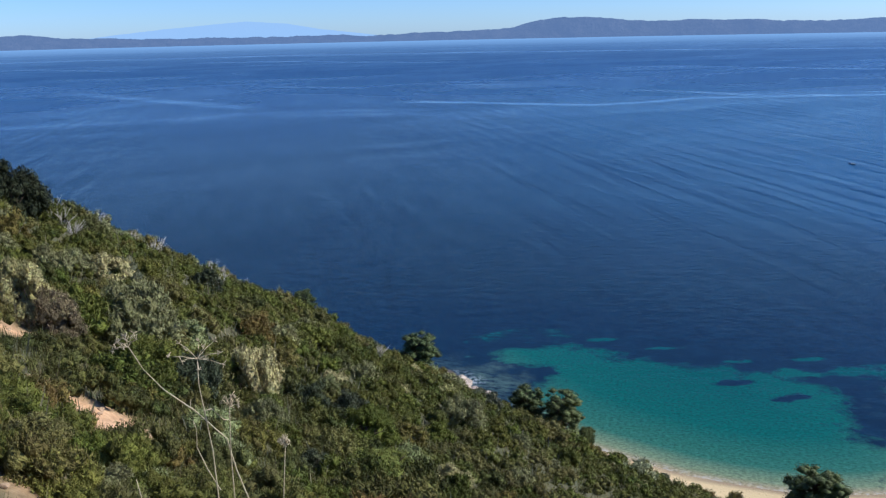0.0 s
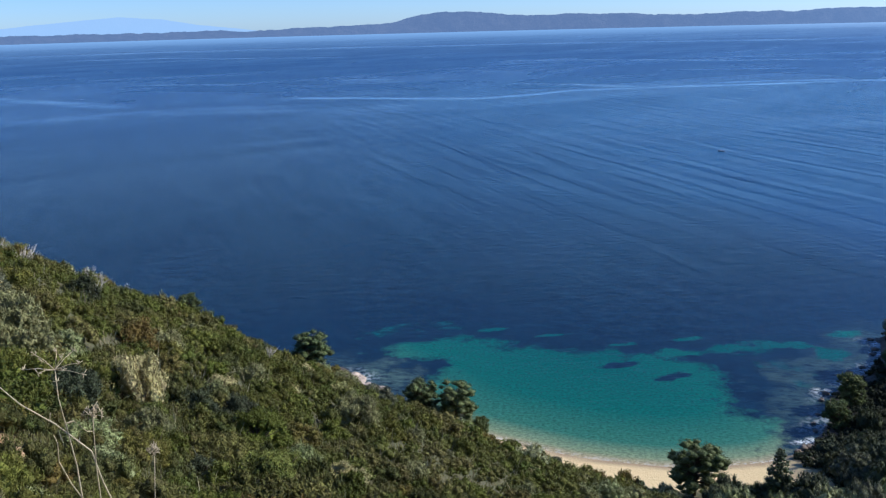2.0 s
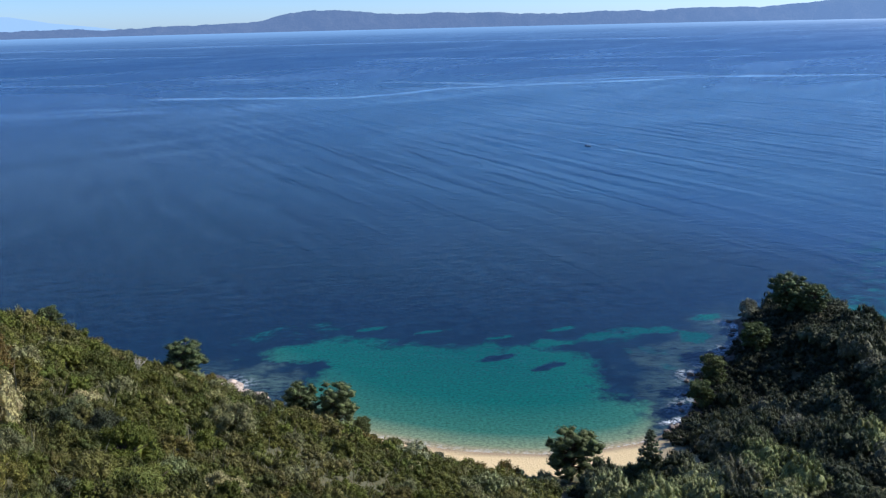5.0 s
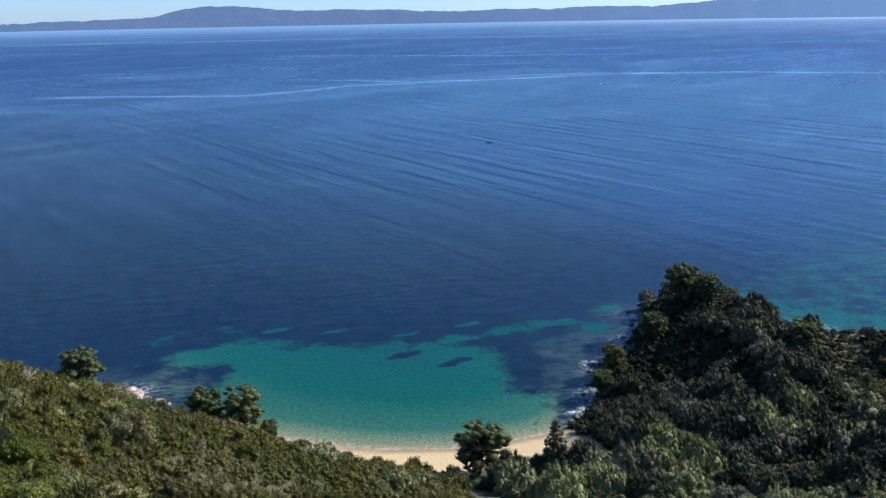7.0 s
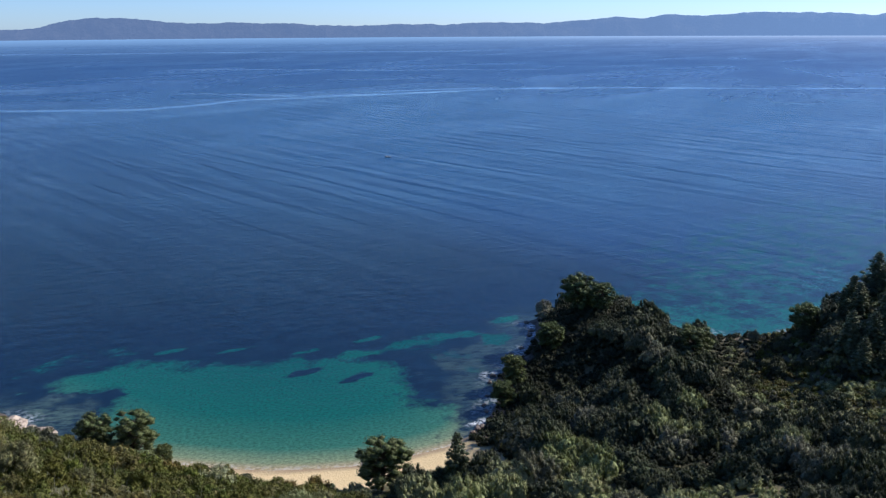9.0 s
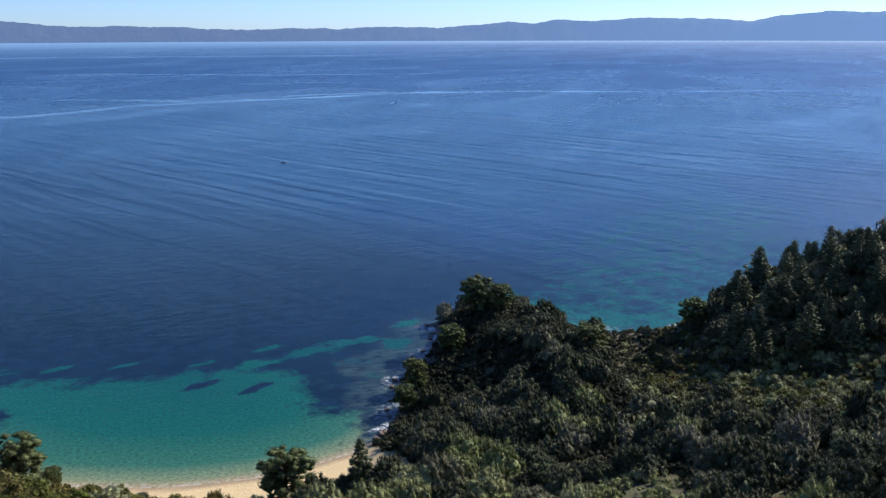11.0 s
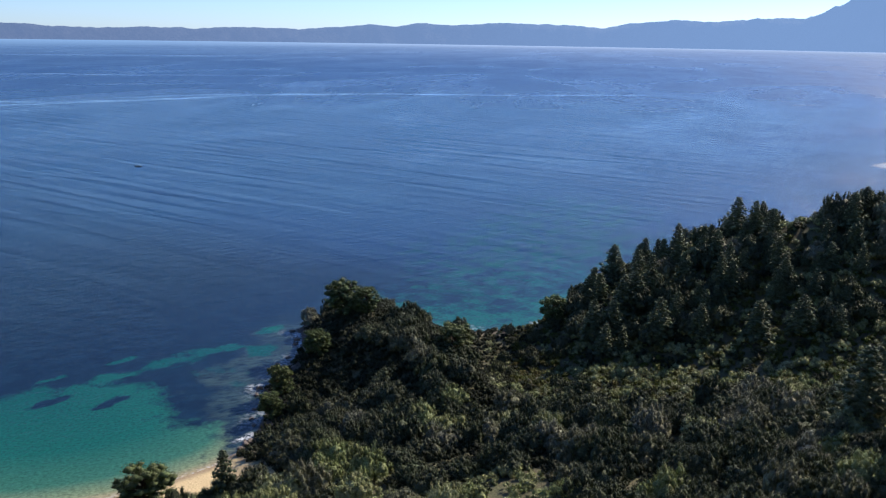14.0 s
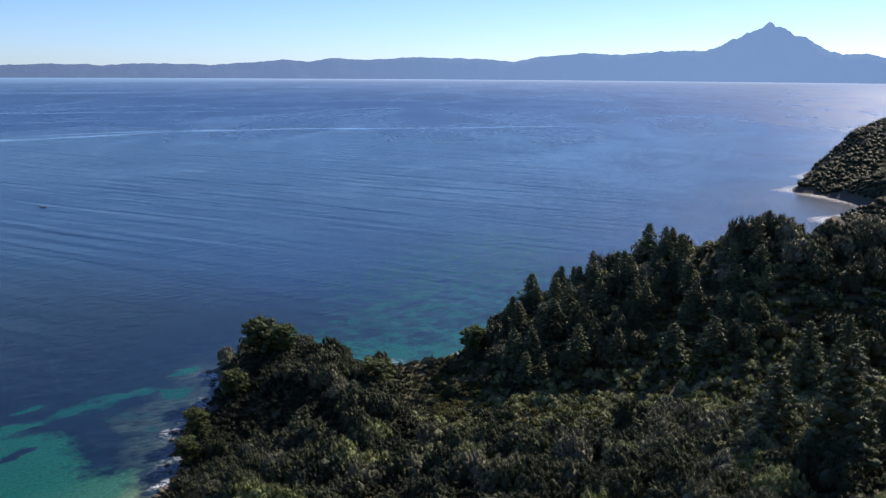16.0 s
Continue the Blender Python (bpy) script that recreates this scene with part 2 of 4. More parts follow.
def plain(name, colour, rough=0.6, grain=20.0):
    m = Nodes(name)
    n = m.noise(grain, 4)
    m.set(Base_Color=m.mix(m.math("MULTIPLY", n, 0.5), colour, tuple(c * 0.5 for c in colour)), Roughness=rough)
    return m.mat


MAT["bark"], MAT["rock"], MAT["ground"], MAT["water"] = bark(), rock("shore_rock", (0.16, 0.12, 0.09), (0.30, 0.25, 0.20)), ground_material(), water_material()
MAT["pale_rock"] = rock("pale_shore_rock", (0.50, 0.38, 0.28), (0.78, 0.66, 0.55))
MAT["hills_near"] = far_hill("far_hills_haze_glow", (0.138, 0.198, 0.320), (0.20, 0.315, 0.51), 0.82)
MAT["hills_far"] = far_hill("farther_hills_haze_glow", (0.345, 0.485, 0.645), (0.345, 0.485, 0.645), 0.96)


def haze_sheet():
    """A glowing sheet added as haze on the farthest water, thin at its near edge."""
    m = Nodes("sea_haze_glow")
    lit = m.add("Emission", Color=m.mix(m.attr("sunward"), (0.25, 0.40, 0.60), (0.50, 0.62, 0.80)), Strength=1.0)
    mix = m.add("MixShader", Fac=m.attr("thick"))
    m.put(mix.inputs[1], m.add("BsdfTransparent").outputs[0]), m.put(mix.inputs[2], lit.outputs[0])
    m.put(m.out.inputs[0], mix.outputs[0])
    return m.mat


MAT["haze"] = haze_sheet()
MAT["straw"] = plain("dry_stalk", (0.62, 0.51, 0.33))
MAT["hull"] = plain("boat_hull", (0.05, 0.06, 0.09))
MAT["boat_light"] = plain("boat_inside", (0.38, 0.38, 0.38))
MAT["twig"] = plain("grey_twig", (0.46, 0.42, 0.36))


# ------------------------------------------------------------------ shape of the land
def smooth(lo, hi, v):
    u = np.clip((v - lo) / (hi - lo), 0, 1)
    return u * u * (3 - 2 * u)


def soft_max(a, b, k):
    return 0.5 * (a + b + np.sqrt((a - b) ** 2 + k * k)) - 0.15 * k


HASH = np.random.RandomState(7).rand(256, 256)


def value_noise(x, y):
    xi, yi = np.floor(x).astype(int), np.floor(y).astype(int)
    u, v = x - xi, y - yi
    u, v = u * u * (3 - 2 * u), v * v * (3 - 2 * v)
    h = lambda i, j: HASH[(xi + i) % 256, (yi + j) % 256]
    return (h(0, 0) * (1 - u) + h(1, 0) * u) * (1 - v) + (h(0, 1) * (1 - u) + h(1, 1) * u) * v


def fbm(x, y, size, octaves=4):
    out, amp, tot = 0.0, 1.0, 0.0
    for k in range(octaves):
        out = out + amp * value_noise(x / size + 17.3 * k, y / size + 5.1 * k)
        tot += amp
        amp, size = amp * 0.5, size * 0.5
    return out / tot - 0.5


# the waterline, from the far left round the cove, the headland and the second bay to the far capes and back behind the hill
COAST = [(-420, 60), (-200, 90), (-90, 118), (-45, 128), (-20, 138), (-7, 140), (1, 136), (4, 129), (7.5, 123.5), (11, 117), (15.5, 111),
         (20.3, 106.8), (24.2, 103.7), (29.2, 99.9), (34.5, 97.2), (40, 95), (46.2, 94), (52.7, 93.7), (57.6, 94.7), (61, 97),
         (67, 103), (71.5, 110.5), (79, 114.5), (84, 119), (89, 123.5), (93, 131), (100, 132), (106, 126), (112, 117), (117, 107.5),
         (122, 99), (127.5, 99.5), (141, 102), (163, 96), (190, 84), (235, 60), (285, 48), (318, 68), (347, 99), (356, 92), (380, 84),
         (408, 112), (419, 136), (434, 138), (458, 134), (487, 152), (520, 148), (700, 90), (900, -60)]
LAND = COAST + [(900, -900), (-900, -900), (-900, 40)]


def shore_distance(x, y, ring):
    """Distance to a closed line, positive inside."""
    x, y = np.asarray(x, float), np.asarray(y, float)
    best, inside = np.full(x.shape, 1e9), np.zeros(x.shape, bool)
    for (x0, y0), (x1, y1) in zip(ring, ring[1:] + ring[:1]):
        dx, dy = x1 - x0, y1 - y0
        k = np.clip(((x - x0) * dx + (y - y0) * dy) / (dx * dx + dy * dy), 0, 1)
        best = np.minimum(best, np.hypot(x - x0 - k * dx, y - y0 - k * dy))
        if dy:
            inside ^= ((y0 > y) != (y1 > y)) & (x < (y - y0) * dx / dy + x0)
    return np.where(inside, best, -best)


def ridge(x, y, line, slope):
    """Ground that falls away on both sides of a crest line of (x, y, height)."""
    top = np.full(np.shape(x), -1e3)
    for (x0, y0, z0), (x1, y1, z1) in zip(line, line[1:]):
        dx, dy = x1 - x0, y1 - y0
        k = np.clip(((x - x0) * dx + (y - y0) * dy) / (dx * dx + dy * dy), 0, 1)
        far = np.hypot(x - x0 - k * dx, y - y0 - k * dy)
        top = np.maximum(top, z0 + k * (z1 - z0) - slope * (np.sqrt(far * far + 9) - 3))
    return top


HEADLAND = [(84, 78, 7.5), (89, 95, 7.4), (93, 107, 7.6), (95.5, 114, 7.6), (96, 121, 5.6)]
HEADLAND_ARM = [(95.5, 114, 7.2), (100, 106, 4.2), (104, 100, 1.2)]
SECOND_HILL = [(132, 97, 2), (140, 91, 7), (147, 79, 15.5), (153, 64, 23.3), (158, 50, 26.3), (163, 36, 26.3), (175, 5, 28), (190, -60, 40)]
CAPE_NEAR = [(350, 95, 2), (380, 78, 15), (420, 50, 34), (500, 0, 55)]
CAPE_FAR = [(424, 131, 4), (447, 122, 15), (465, 114, 24), (500, 100, 38), (560, 70, 58), (700, -50, 80)]


def land(x, y):
    """Height of the ground at (x, y), sea bed included."""
    x, y = np.asarray(x, float), np.asarray(y, float)
    d = np.hypot(x, y)
    s = shore_distance(x, y, LAND)
    # hillside under the viewer, with a hollow in front and a spur's crest on its far side
    hollow = 1.7 + 3.3 * smooth(1.5, 9, d) * (1 - smooth(25, 65, d)) - 1.3 * smooth(22, 60, d)
    hill = 55 - 0.416 * y - 0.537 * x - hollow
    past = -((x + 30) * 0.961 - (y - 45) * 0.278)
    hill = hill - 0.95 * np.maximum(past - 2, 0) * smooth(15, 45, y)
    hill = np.minimum(hill, 90 + 0.05 * (hill - 90))
    floor = 22.3 - 0.033 * x - 0.2 * y - 5.0 * smooth(129, 142, d) * smooth(0.9, 1.3, x / np.maximum(y, 1))
    z = soft_max(hill, floor, 3.0)
    z = soft_max(z, np.maximum(ridge(x, y, HEADLAND, 0.55), ridge(x, y, HEADLAND_ARM, 0.34)), 2.0)
    z = soft_max(z, ridge(x, y, SECOND_HILL, 0.47), 3.0)
    z = np.where(x > 260, np.maximum(ridge(x, y, CAPE_NEAR, 0.5), ridge(x, y, CAPE_FAR, 0.5)), z)
    z = z + fbm(x, y, 14, 4) * 1.6 * smooth(6, 25, d) + fbm(x + 90, y, 3.0, 3) * 0.45
    ledge = smooth(1.9, 3.2, d)
    z = 53.4 + (z - 53.4) * ledge
    beach = smooth(13, 20, x) * (1 - smooth(53, 58, x)) * smooth(60, 85, y) * (1 - smooth(120, 125, y))
    steep = 0.13 * beach + 1.15 * (1 - beach)
    edge = steep * np.maximum(s, 0) + 0.8 * beach * smooth(9, 14, s) + 1.2 * np.maximum(s - 10, 0) * beach
    z = np.where(s > 0, np.minimum(np.maximum(z, 0.12 * np.minimum(s, 8)), edge), np.maximum(0.1 * s, -14) - 0.02)
    return z, s, beach


def mesh_of(name, verts, faces, material, smooth_faces=True, attrs=None):
    me = bpy.data.meshes.new(name)
    me.from_pydata([tuple(v) for v in verts], [], [tuple(f) for f in faces])
    for key, values in (attrs or {}).items():
        me.attributes.new(key, "FLOAT", "POINT").data.foreach_set("value", np.asarray(values, np.float32))
    if smooth_faces:
        me.polygons.foreach_set("use_smooth", [True] * len(me.polygons))
    me.materials.append(MAT[material])
    me.update()
    return me


def rings(bearings, radii):
    """Faces of a polar sheet, closed round, whose vertices run ring by ring."""
    n = len(bearings)
    return [(r * n + b, r * n + (b + 1) % n, (r + 1) * n + (b + 1) % n, (r + 1) * n + b) for r in range(len(radii) - 1) for b in range(n)]


def polar(bearings, radii):
    b, r = np.meshgrid(np.radians(bearings), radii)
    return (r * np.sin(b)).ravel(), (r * np.cos(b)).ravel()


FINE = list(np.arange(-44, 96, 0.5)) + list(np.arange(96, 316, 5.0))
radii = list(np.geomspace(0.02, 20, 40)) + list(np.arange(21.2, 215, 1.2)) + list(np.arange(216, 620, 6.0)) + [700, 900, 1400, 2500, 4950]
gx, gy = polar(FINE, radii)
gz, gs, gbeach = land(gx, gy)
BARE = [(-12.4, 23.5, 0.22), (-11.4, 22.9, 0.25), (-10.1, 22.6, 0.5), (-9.5, 22.3, 0.62), (-8.9, 22.1, 0.66), (-7.6, 13.9, 0.6), (-5.9, 14.9, 0.3), (-14.4, 27.5, 0.4)]


def bareness(x, y):
    """Where the bank shows bare earth."""
    x, y = np.asarray(x, float), np.asarray(y, float)
    out = np.zeros(x.shape)
    for bx, by, r in BARE:
        out = np.maximum(out, 1 - smooth(1.0, 1.8, np.hypot(x - bx, (y - by) * 0.8) / r + 0.5 * fbm(x * 3, y * 3, 2.0, 3)))
    return out


bare = bareness(gx, gy)
rocky = (1 - gbeach) * (1 - smooth(2.0, 5.0, gs)) * (gs > -6)
sandy = gbeach * (1 - smooth(10.5, 12.5, gs)) + (gs < -6) * 0.8
ground = new("ground", mesh_of("ground", zip(gx, gy, gz), rings(FINE, radii), "ground", True,
             {"bare": bare, "rock": rocky, "sand": np.clip(sandy, 0, 1), "wet": 1 - smooth(0.4, 1.8, gs)}))
tagged(ground, "ochre hillside soil falling to a sandy cove", "ground", kind="structure")

# ------------------------------------------------------------------ the sea
SAND_BED = [(6.5, 143.5), (13, 146), (22, 146), (33, 139.5), (45.5, 134.5), (52, 131.5), (58, 127), (60, 121), (57.5, 115), (55.5, 109.5), (60, 105.5), (60.5, 100), (57, 96), (60, 90), (30, 88), (14, 100), (11, 122), (15, 129), (18, 134.5), (11, 137.5)]
BAY_BED = [(112, 116), (108, 135), (128, 155), (150, 165), (185, 185), (245, 200), (260, 150), (215, 110), (160, 90), (120, 98)]
CLEARINGS = [(69, 131.3, 8, 2.6), (78, 130.8, 2.2, 1.8), (89.2, 134, 2.8, 1.5), (62, 137.5, 4, 1.1), (38, 144, 4, 0.8), (28, 149, 4, 0.9), (48, 137, 3.4, 1.0), (57, 131, 6, 1.8), (82, 126, 4, 2.5)]
SURF = [(88.6, 124.6, 1.6, 1.6), (90.5, 129, 1.5, 2.2), (71.5, 112.4, 1.8, 1.3), (77.5, 115.6, 2.0, 1.0), (61.2, 98.2, 2.4, 0.8), (123.4, 100.8, 3.2, 2.4), (132, 102.5, 3, 1.0), (3.6, 131.2, 2.0, 1.6)]
SHELVES = [(5, 132.5, 6, 5), (9, 131, 4, 5), (66, 107, 4, 7), (70, 116, 5, 8), (81, 123, 7, 5), (89, 130, 5, 4), (124, 104, 5, 3)]
# calm streaks on the open sea: half width in metres, strength, and a line of (bearing, distance)
SLICKS = [(11, 1.0, [(-2, 700), (4.7, 664), (9.8, 645), (13.1, 666), (16, 702), (20.4, 720), (25.6, 743)]), (9, 1.0, [(25.6, 743), (33, 796), (40.5, 820), (49, 826), (53, 850), (58, 880)]),
          (10, 0.9, [(12.5, 791), (16, 767), (20.4, 728), (25, 744)]), (7, 0.8, [(25, 775), (31, 805), (36, 815)]), (12, 0.65, [(12.5, 1245), (18.8, 1206), (25.4, 1150), (36, 1160)]),
          (10, 0.45, [(9, 1008), (13, 957)]), (14, 0.5, [(0.6, 960), (4.5, 935)]), (13, 0.35, [(-3, 594), (1.7, 602)]), (34, 0.55, [(-22.6, 960), (-19.3, 849), (-15, 735), (-12, 690)]),
          (28, 0.6, [(-14.5, 1840), (-9.2, 1779), (-4, 1610), (1, 1540)]), (30, 0.45, [(-26, 1800), (-19, 1500)]), (14, 0.5, [(-11, 951), (-5, 890)]), (40, 0.3, [(-17, 606), (-8, 625), (0, 598)]),
          (10, 0.4, [(0.8, 908), (4.5, 891)]), (12, 0.5, [(22, 960), (30, 975)]), (60, 0.5, [(-30, 2300), (-10, 2250), (8, 2100), (30, 2000)])]
REEFS = [(13.5, 134.2, 4.8, 1.6), (7, 131.5, 6, 5), (46, 127.8, 2.8, 1.0), (52.6, 122, 2.8, 1.4), (61.5, 99.5, 3.0, 3)]


def spots_of(x, y, rows):
    """Uneven oval patches of (x, y, half width, half length)."""
    out = np.zeros(np.shape(x))
    rough = fbm(x * 1.3 + 7, y * 1.3, 3.5, 4)
    for px, py, rx, ry in rows:
        out = np.maximum(out, 1 - smooth(0.35, 1.5, np.hypot((x - px) / rx, (y - py) / ry) + 2.0 * rough))
    return out


def slick_field(x, y):
    """Calm streaks, fading at both ends."""
    b, d, out = np.degrees(np.arctan2(x, y)), np.hypot(x, y), np.zeros(np.shape(x))
    for half, strength, line in SLICKS:
        mid = np.interp(b, [q[0] for q in line], [q[1] for q in line]) + 9 * fbm(b * 1.5 + 30, 0 * b + half, 3.0, 3)
        ends = smooth(line[0][0] - 1.5, line[0][0] + 1.5, b) * (1 - smooth(line[-1][0] - 1.5, line[-1][0] + 1.5, b))
        out = np.maximum(out, strength * ends * (1 - smooth(0.25, 1.15, np.abs(d - mid) / half)))
    return out


def sea_fields(x, y):
    off = -shore_distance(x, y, LAND)
    cove, bay = shore_distance(x, y, SAND_BED), shore_distance(x, y, BAY_BED)
    a = smooth(-6, 7, cove + 6 * fbm(x, y, 8, 5))
    patch = smooth(0.10, 0.20, fbm(x * 0.5 + 40, y * 1.3 + 11, 11, 4)) * (1 - smooth(6, 26, -cove)) * 0.4
    b = smooth(-26, 26, bay + 22 * fbm(x * 0.8, y * 1.6, 24, 5)) * 0.5
    b = np.maximum(b, (bay > 0) * (1 - smooth(5, 26, off + 26 * fbm(x, y, 14, 4))) * 0.72)
    s = np.maximum(np.maximum(a, np.maximum(patch, 0.8 * spots_of(x, y, CLEARINGS))), b)
    s = np.clip(s - 1.0 * spots_of(x, y, REEFS), 0, 1)
    depth = np.clip(np.maximum(off, 0) / 95.0, 0, 1)
    depth = np.where(cove < -4, np.maximum(depth, 0.42), depth)
    depth = np.where(bay > -20, np.clip(0.16 + 0.0045 * np.maximum(off, 0), 0, 1), depth)
    beach = smooth(13, 20, x) * (1 - smooth(53, 58, x)) * (y > 60)
    rocky = (1 - beach) * (x > -10) * (x < 200)
    quiet = (x > 20) + 0.35 * (x <= 20)
    shelf = rocky * (1 - smooth(2, 8, off + 8 * fbm(x, y, 5, 3))) * 0.4
    shelf = np.maximum(shelf, spots_of(x, y, SHELVES) * (0.6 + 0.4 * (x < 30)))
    foam = quiet * rocky * (1 - smooth(0.8, 4.0, off)) * smooth(0.0, 0.2, fbm(x, y + 55, 9, 3)) + beach * (1 - smooth(0.1, 0.7, off)) * 0.9
    foam = np.maximum(foam * 0.55, 1.25 * spots_of(x, y, SURF))
    foam = foam + (x > 300) * (1 - smooth(1, 7, off + 9 * fbm(x, y, 14, 3))) * 1.4
    # the field rising with x paints the sea brighter on its sunward side
    return {"depth": depth, "sand": s, "foam": np.clip(foam, 0, 1.3), "shelf": shelf, "near": 1 - smooth(120, 320, np.hypot(x, y)), "far": smooth(350, 1700, np.hypot(x, y)), "slick": slick_field(x, y), "chop": smooth(0, 40, -cove) * smooth(2, 60, off), "shelf_glare": smooth(-60, 170, x) * smooth(25, 160, off) * (1 - smooth(600, 1000, np.hypot(x, y))), "grazing": smooth(130, 520, np.hypot(x, y)), "open": np.maximum(smooth(80, 620, off), smooth(98, 150, x) * smooth(10, 70, off) * 0.9), "swell": smooth(-6, 50, -cove) * (0.3 * smooth(2, 70, off) + 0.7 * smooth(30, 200, off))}


sea_b = list(np.arange(-44, 96, 0.45)) + list(np.arange(96, 316, 6.0))
sea_r = [1.0, 40, 80] + list(np.arange(90, 215, 0.8)) + list(np.geomspace(216, 4950, 300))
wx, wy = polar(sea_b, sea_r)
sea = new("water", mesh_of("water", zip(wx, wy, np.zeros(len(wx))), rings(sea_b, sea_r), "water", True, sea_fields(wx, wy)))
tagged(sea, "deep blue sea turning turquoise over sand", "sea", kind="structure")


# ------------------------------------------------------------------ far hills across the gulf
def hill_range(name, label, crest, far, rough, material, seed):
    """A range of hills: foot in the water, folded slopes, a crest of (bearing, degrees above level), and a back."""
    b = np.arange(crest[0][0], crest[-1][0], 0.07)
    up = np.interp(b, [c[0] for c in crest], [c[1] for c in crest])
    up = up + rough * (1 + 1.2 * np.clip(up - 0.8, 0, 2)) * (fbm(b + seed, 0 * b, 1.6, 5) * 0.5 + fbm(b + seed, 0 * b + 9, 0.6, 4) * 0.4 + fbm(b + seed, 0 * b + 4, 0.22, 3) * 0.25)
    verts, faces, n = [], [], len(b)
    for row, (k, out) in enumerate([(0, 0), (0.18, 20), (0.45, 50), (0.75, 85), (1.0, 120), (0.0, 170)]):
        fold = fbm(b + seed, 0 * b + row * 0.3, 0.9, 4) * 60 * (0 < row < 4)
        r = far + out + fold
        z = np.maximum(55 + (far + 120) * np.tan(np.radians(up)), 3) * k - 0.5
        verts += zip(r * np.sin(np.radians(b)), r * np.cos(np.radians(b)), z)
    for row in range(5):
        faces += [(row * n + i, row * n + i + 1, row * n + n + i + 1, row * n + n + i) for i in range(n - 1)]
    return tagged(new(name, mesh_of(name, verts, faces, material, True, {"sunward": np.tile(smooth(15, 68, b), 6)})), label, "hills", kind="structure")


hill_range("backdrop_hills", "wooded hills across the gulf, blue with painted haze glow",
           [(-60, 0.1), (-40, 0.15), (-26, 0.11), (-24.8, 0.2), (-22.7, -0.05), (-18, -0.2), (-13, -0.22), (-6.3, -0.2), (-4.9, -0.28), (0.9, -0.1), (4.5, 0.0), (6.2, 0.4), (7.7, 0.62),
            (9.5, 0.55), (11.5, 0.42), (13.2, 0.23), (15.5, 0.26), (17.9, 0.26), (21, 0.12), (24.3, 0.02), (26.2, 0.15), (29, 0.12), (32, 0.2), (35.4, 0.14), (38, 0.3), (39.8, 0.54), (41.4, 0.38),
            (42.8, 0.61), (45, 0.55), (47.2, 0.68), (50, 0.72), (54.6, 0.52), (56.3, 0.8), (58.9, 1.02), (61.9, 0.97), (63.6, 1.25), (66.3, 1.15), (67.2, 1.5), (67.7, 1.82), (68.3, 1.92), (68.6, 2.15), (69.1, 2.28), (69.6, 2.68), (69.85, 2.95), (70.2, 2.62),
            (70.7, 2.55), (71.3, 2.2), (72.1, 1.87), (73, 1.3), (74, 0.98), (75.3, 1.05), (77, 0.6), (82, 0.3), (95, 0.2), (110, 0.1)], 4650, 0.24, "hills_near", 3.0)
hill_range("backdrop_far_mountain", "distant mountain behind the hills, paled by painted haze glow",
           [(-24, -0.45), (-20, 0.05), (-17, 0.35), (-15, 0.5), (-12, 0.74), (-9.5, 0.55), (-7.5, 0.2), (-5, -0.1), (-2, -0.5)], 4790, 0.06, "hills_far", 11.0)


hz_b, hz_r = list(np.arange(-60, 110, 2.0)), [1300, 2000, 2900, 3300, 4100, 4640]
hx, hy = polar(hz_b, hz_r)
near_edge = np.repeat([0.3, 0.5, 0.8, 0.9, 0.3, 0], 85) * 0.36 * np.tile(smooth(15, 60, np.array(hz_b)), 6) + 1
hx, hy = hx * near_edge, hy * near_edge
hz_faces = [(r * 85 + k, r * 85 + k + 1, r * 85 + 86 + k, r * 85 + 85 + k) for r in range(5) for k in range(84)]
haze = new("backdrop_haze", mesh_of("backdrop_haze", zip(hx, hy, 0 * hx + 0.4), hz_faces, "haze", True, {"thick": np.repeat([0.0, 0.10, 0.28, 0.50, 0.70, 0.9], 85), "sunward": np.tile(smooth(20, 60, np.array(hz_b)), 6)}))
tagged(haze, "glowing sheet added as haze on the farthest water", "haze", kind="structure")


# ------------------------------------------------------------------ plants
BALL = bmesh.new()
bmesh.ops.create_icosphere(BALL, subdivisions=1, radius=1)
BALL_V, BALL_F = np.array([v.co[:] for v in BALL.verts]), np.array([[v.index for v in f.verts] for f in BALL.faces])
BALL.free()


OCTA_V = np.array([(1, 0, 0), (-1, 0, 0), (0, 1, 0), (0, -1, 0), (0, 0, 1), (0, 0, -1)], float) * 1.15
OCTA_F = np.array([(0, 2, 4), (2, 1, 4), (1, 3, 4), (3, 0, 4), (2, 0, 5), (1, 2, 5), (3, 1, 5), (0, 3, 5)])


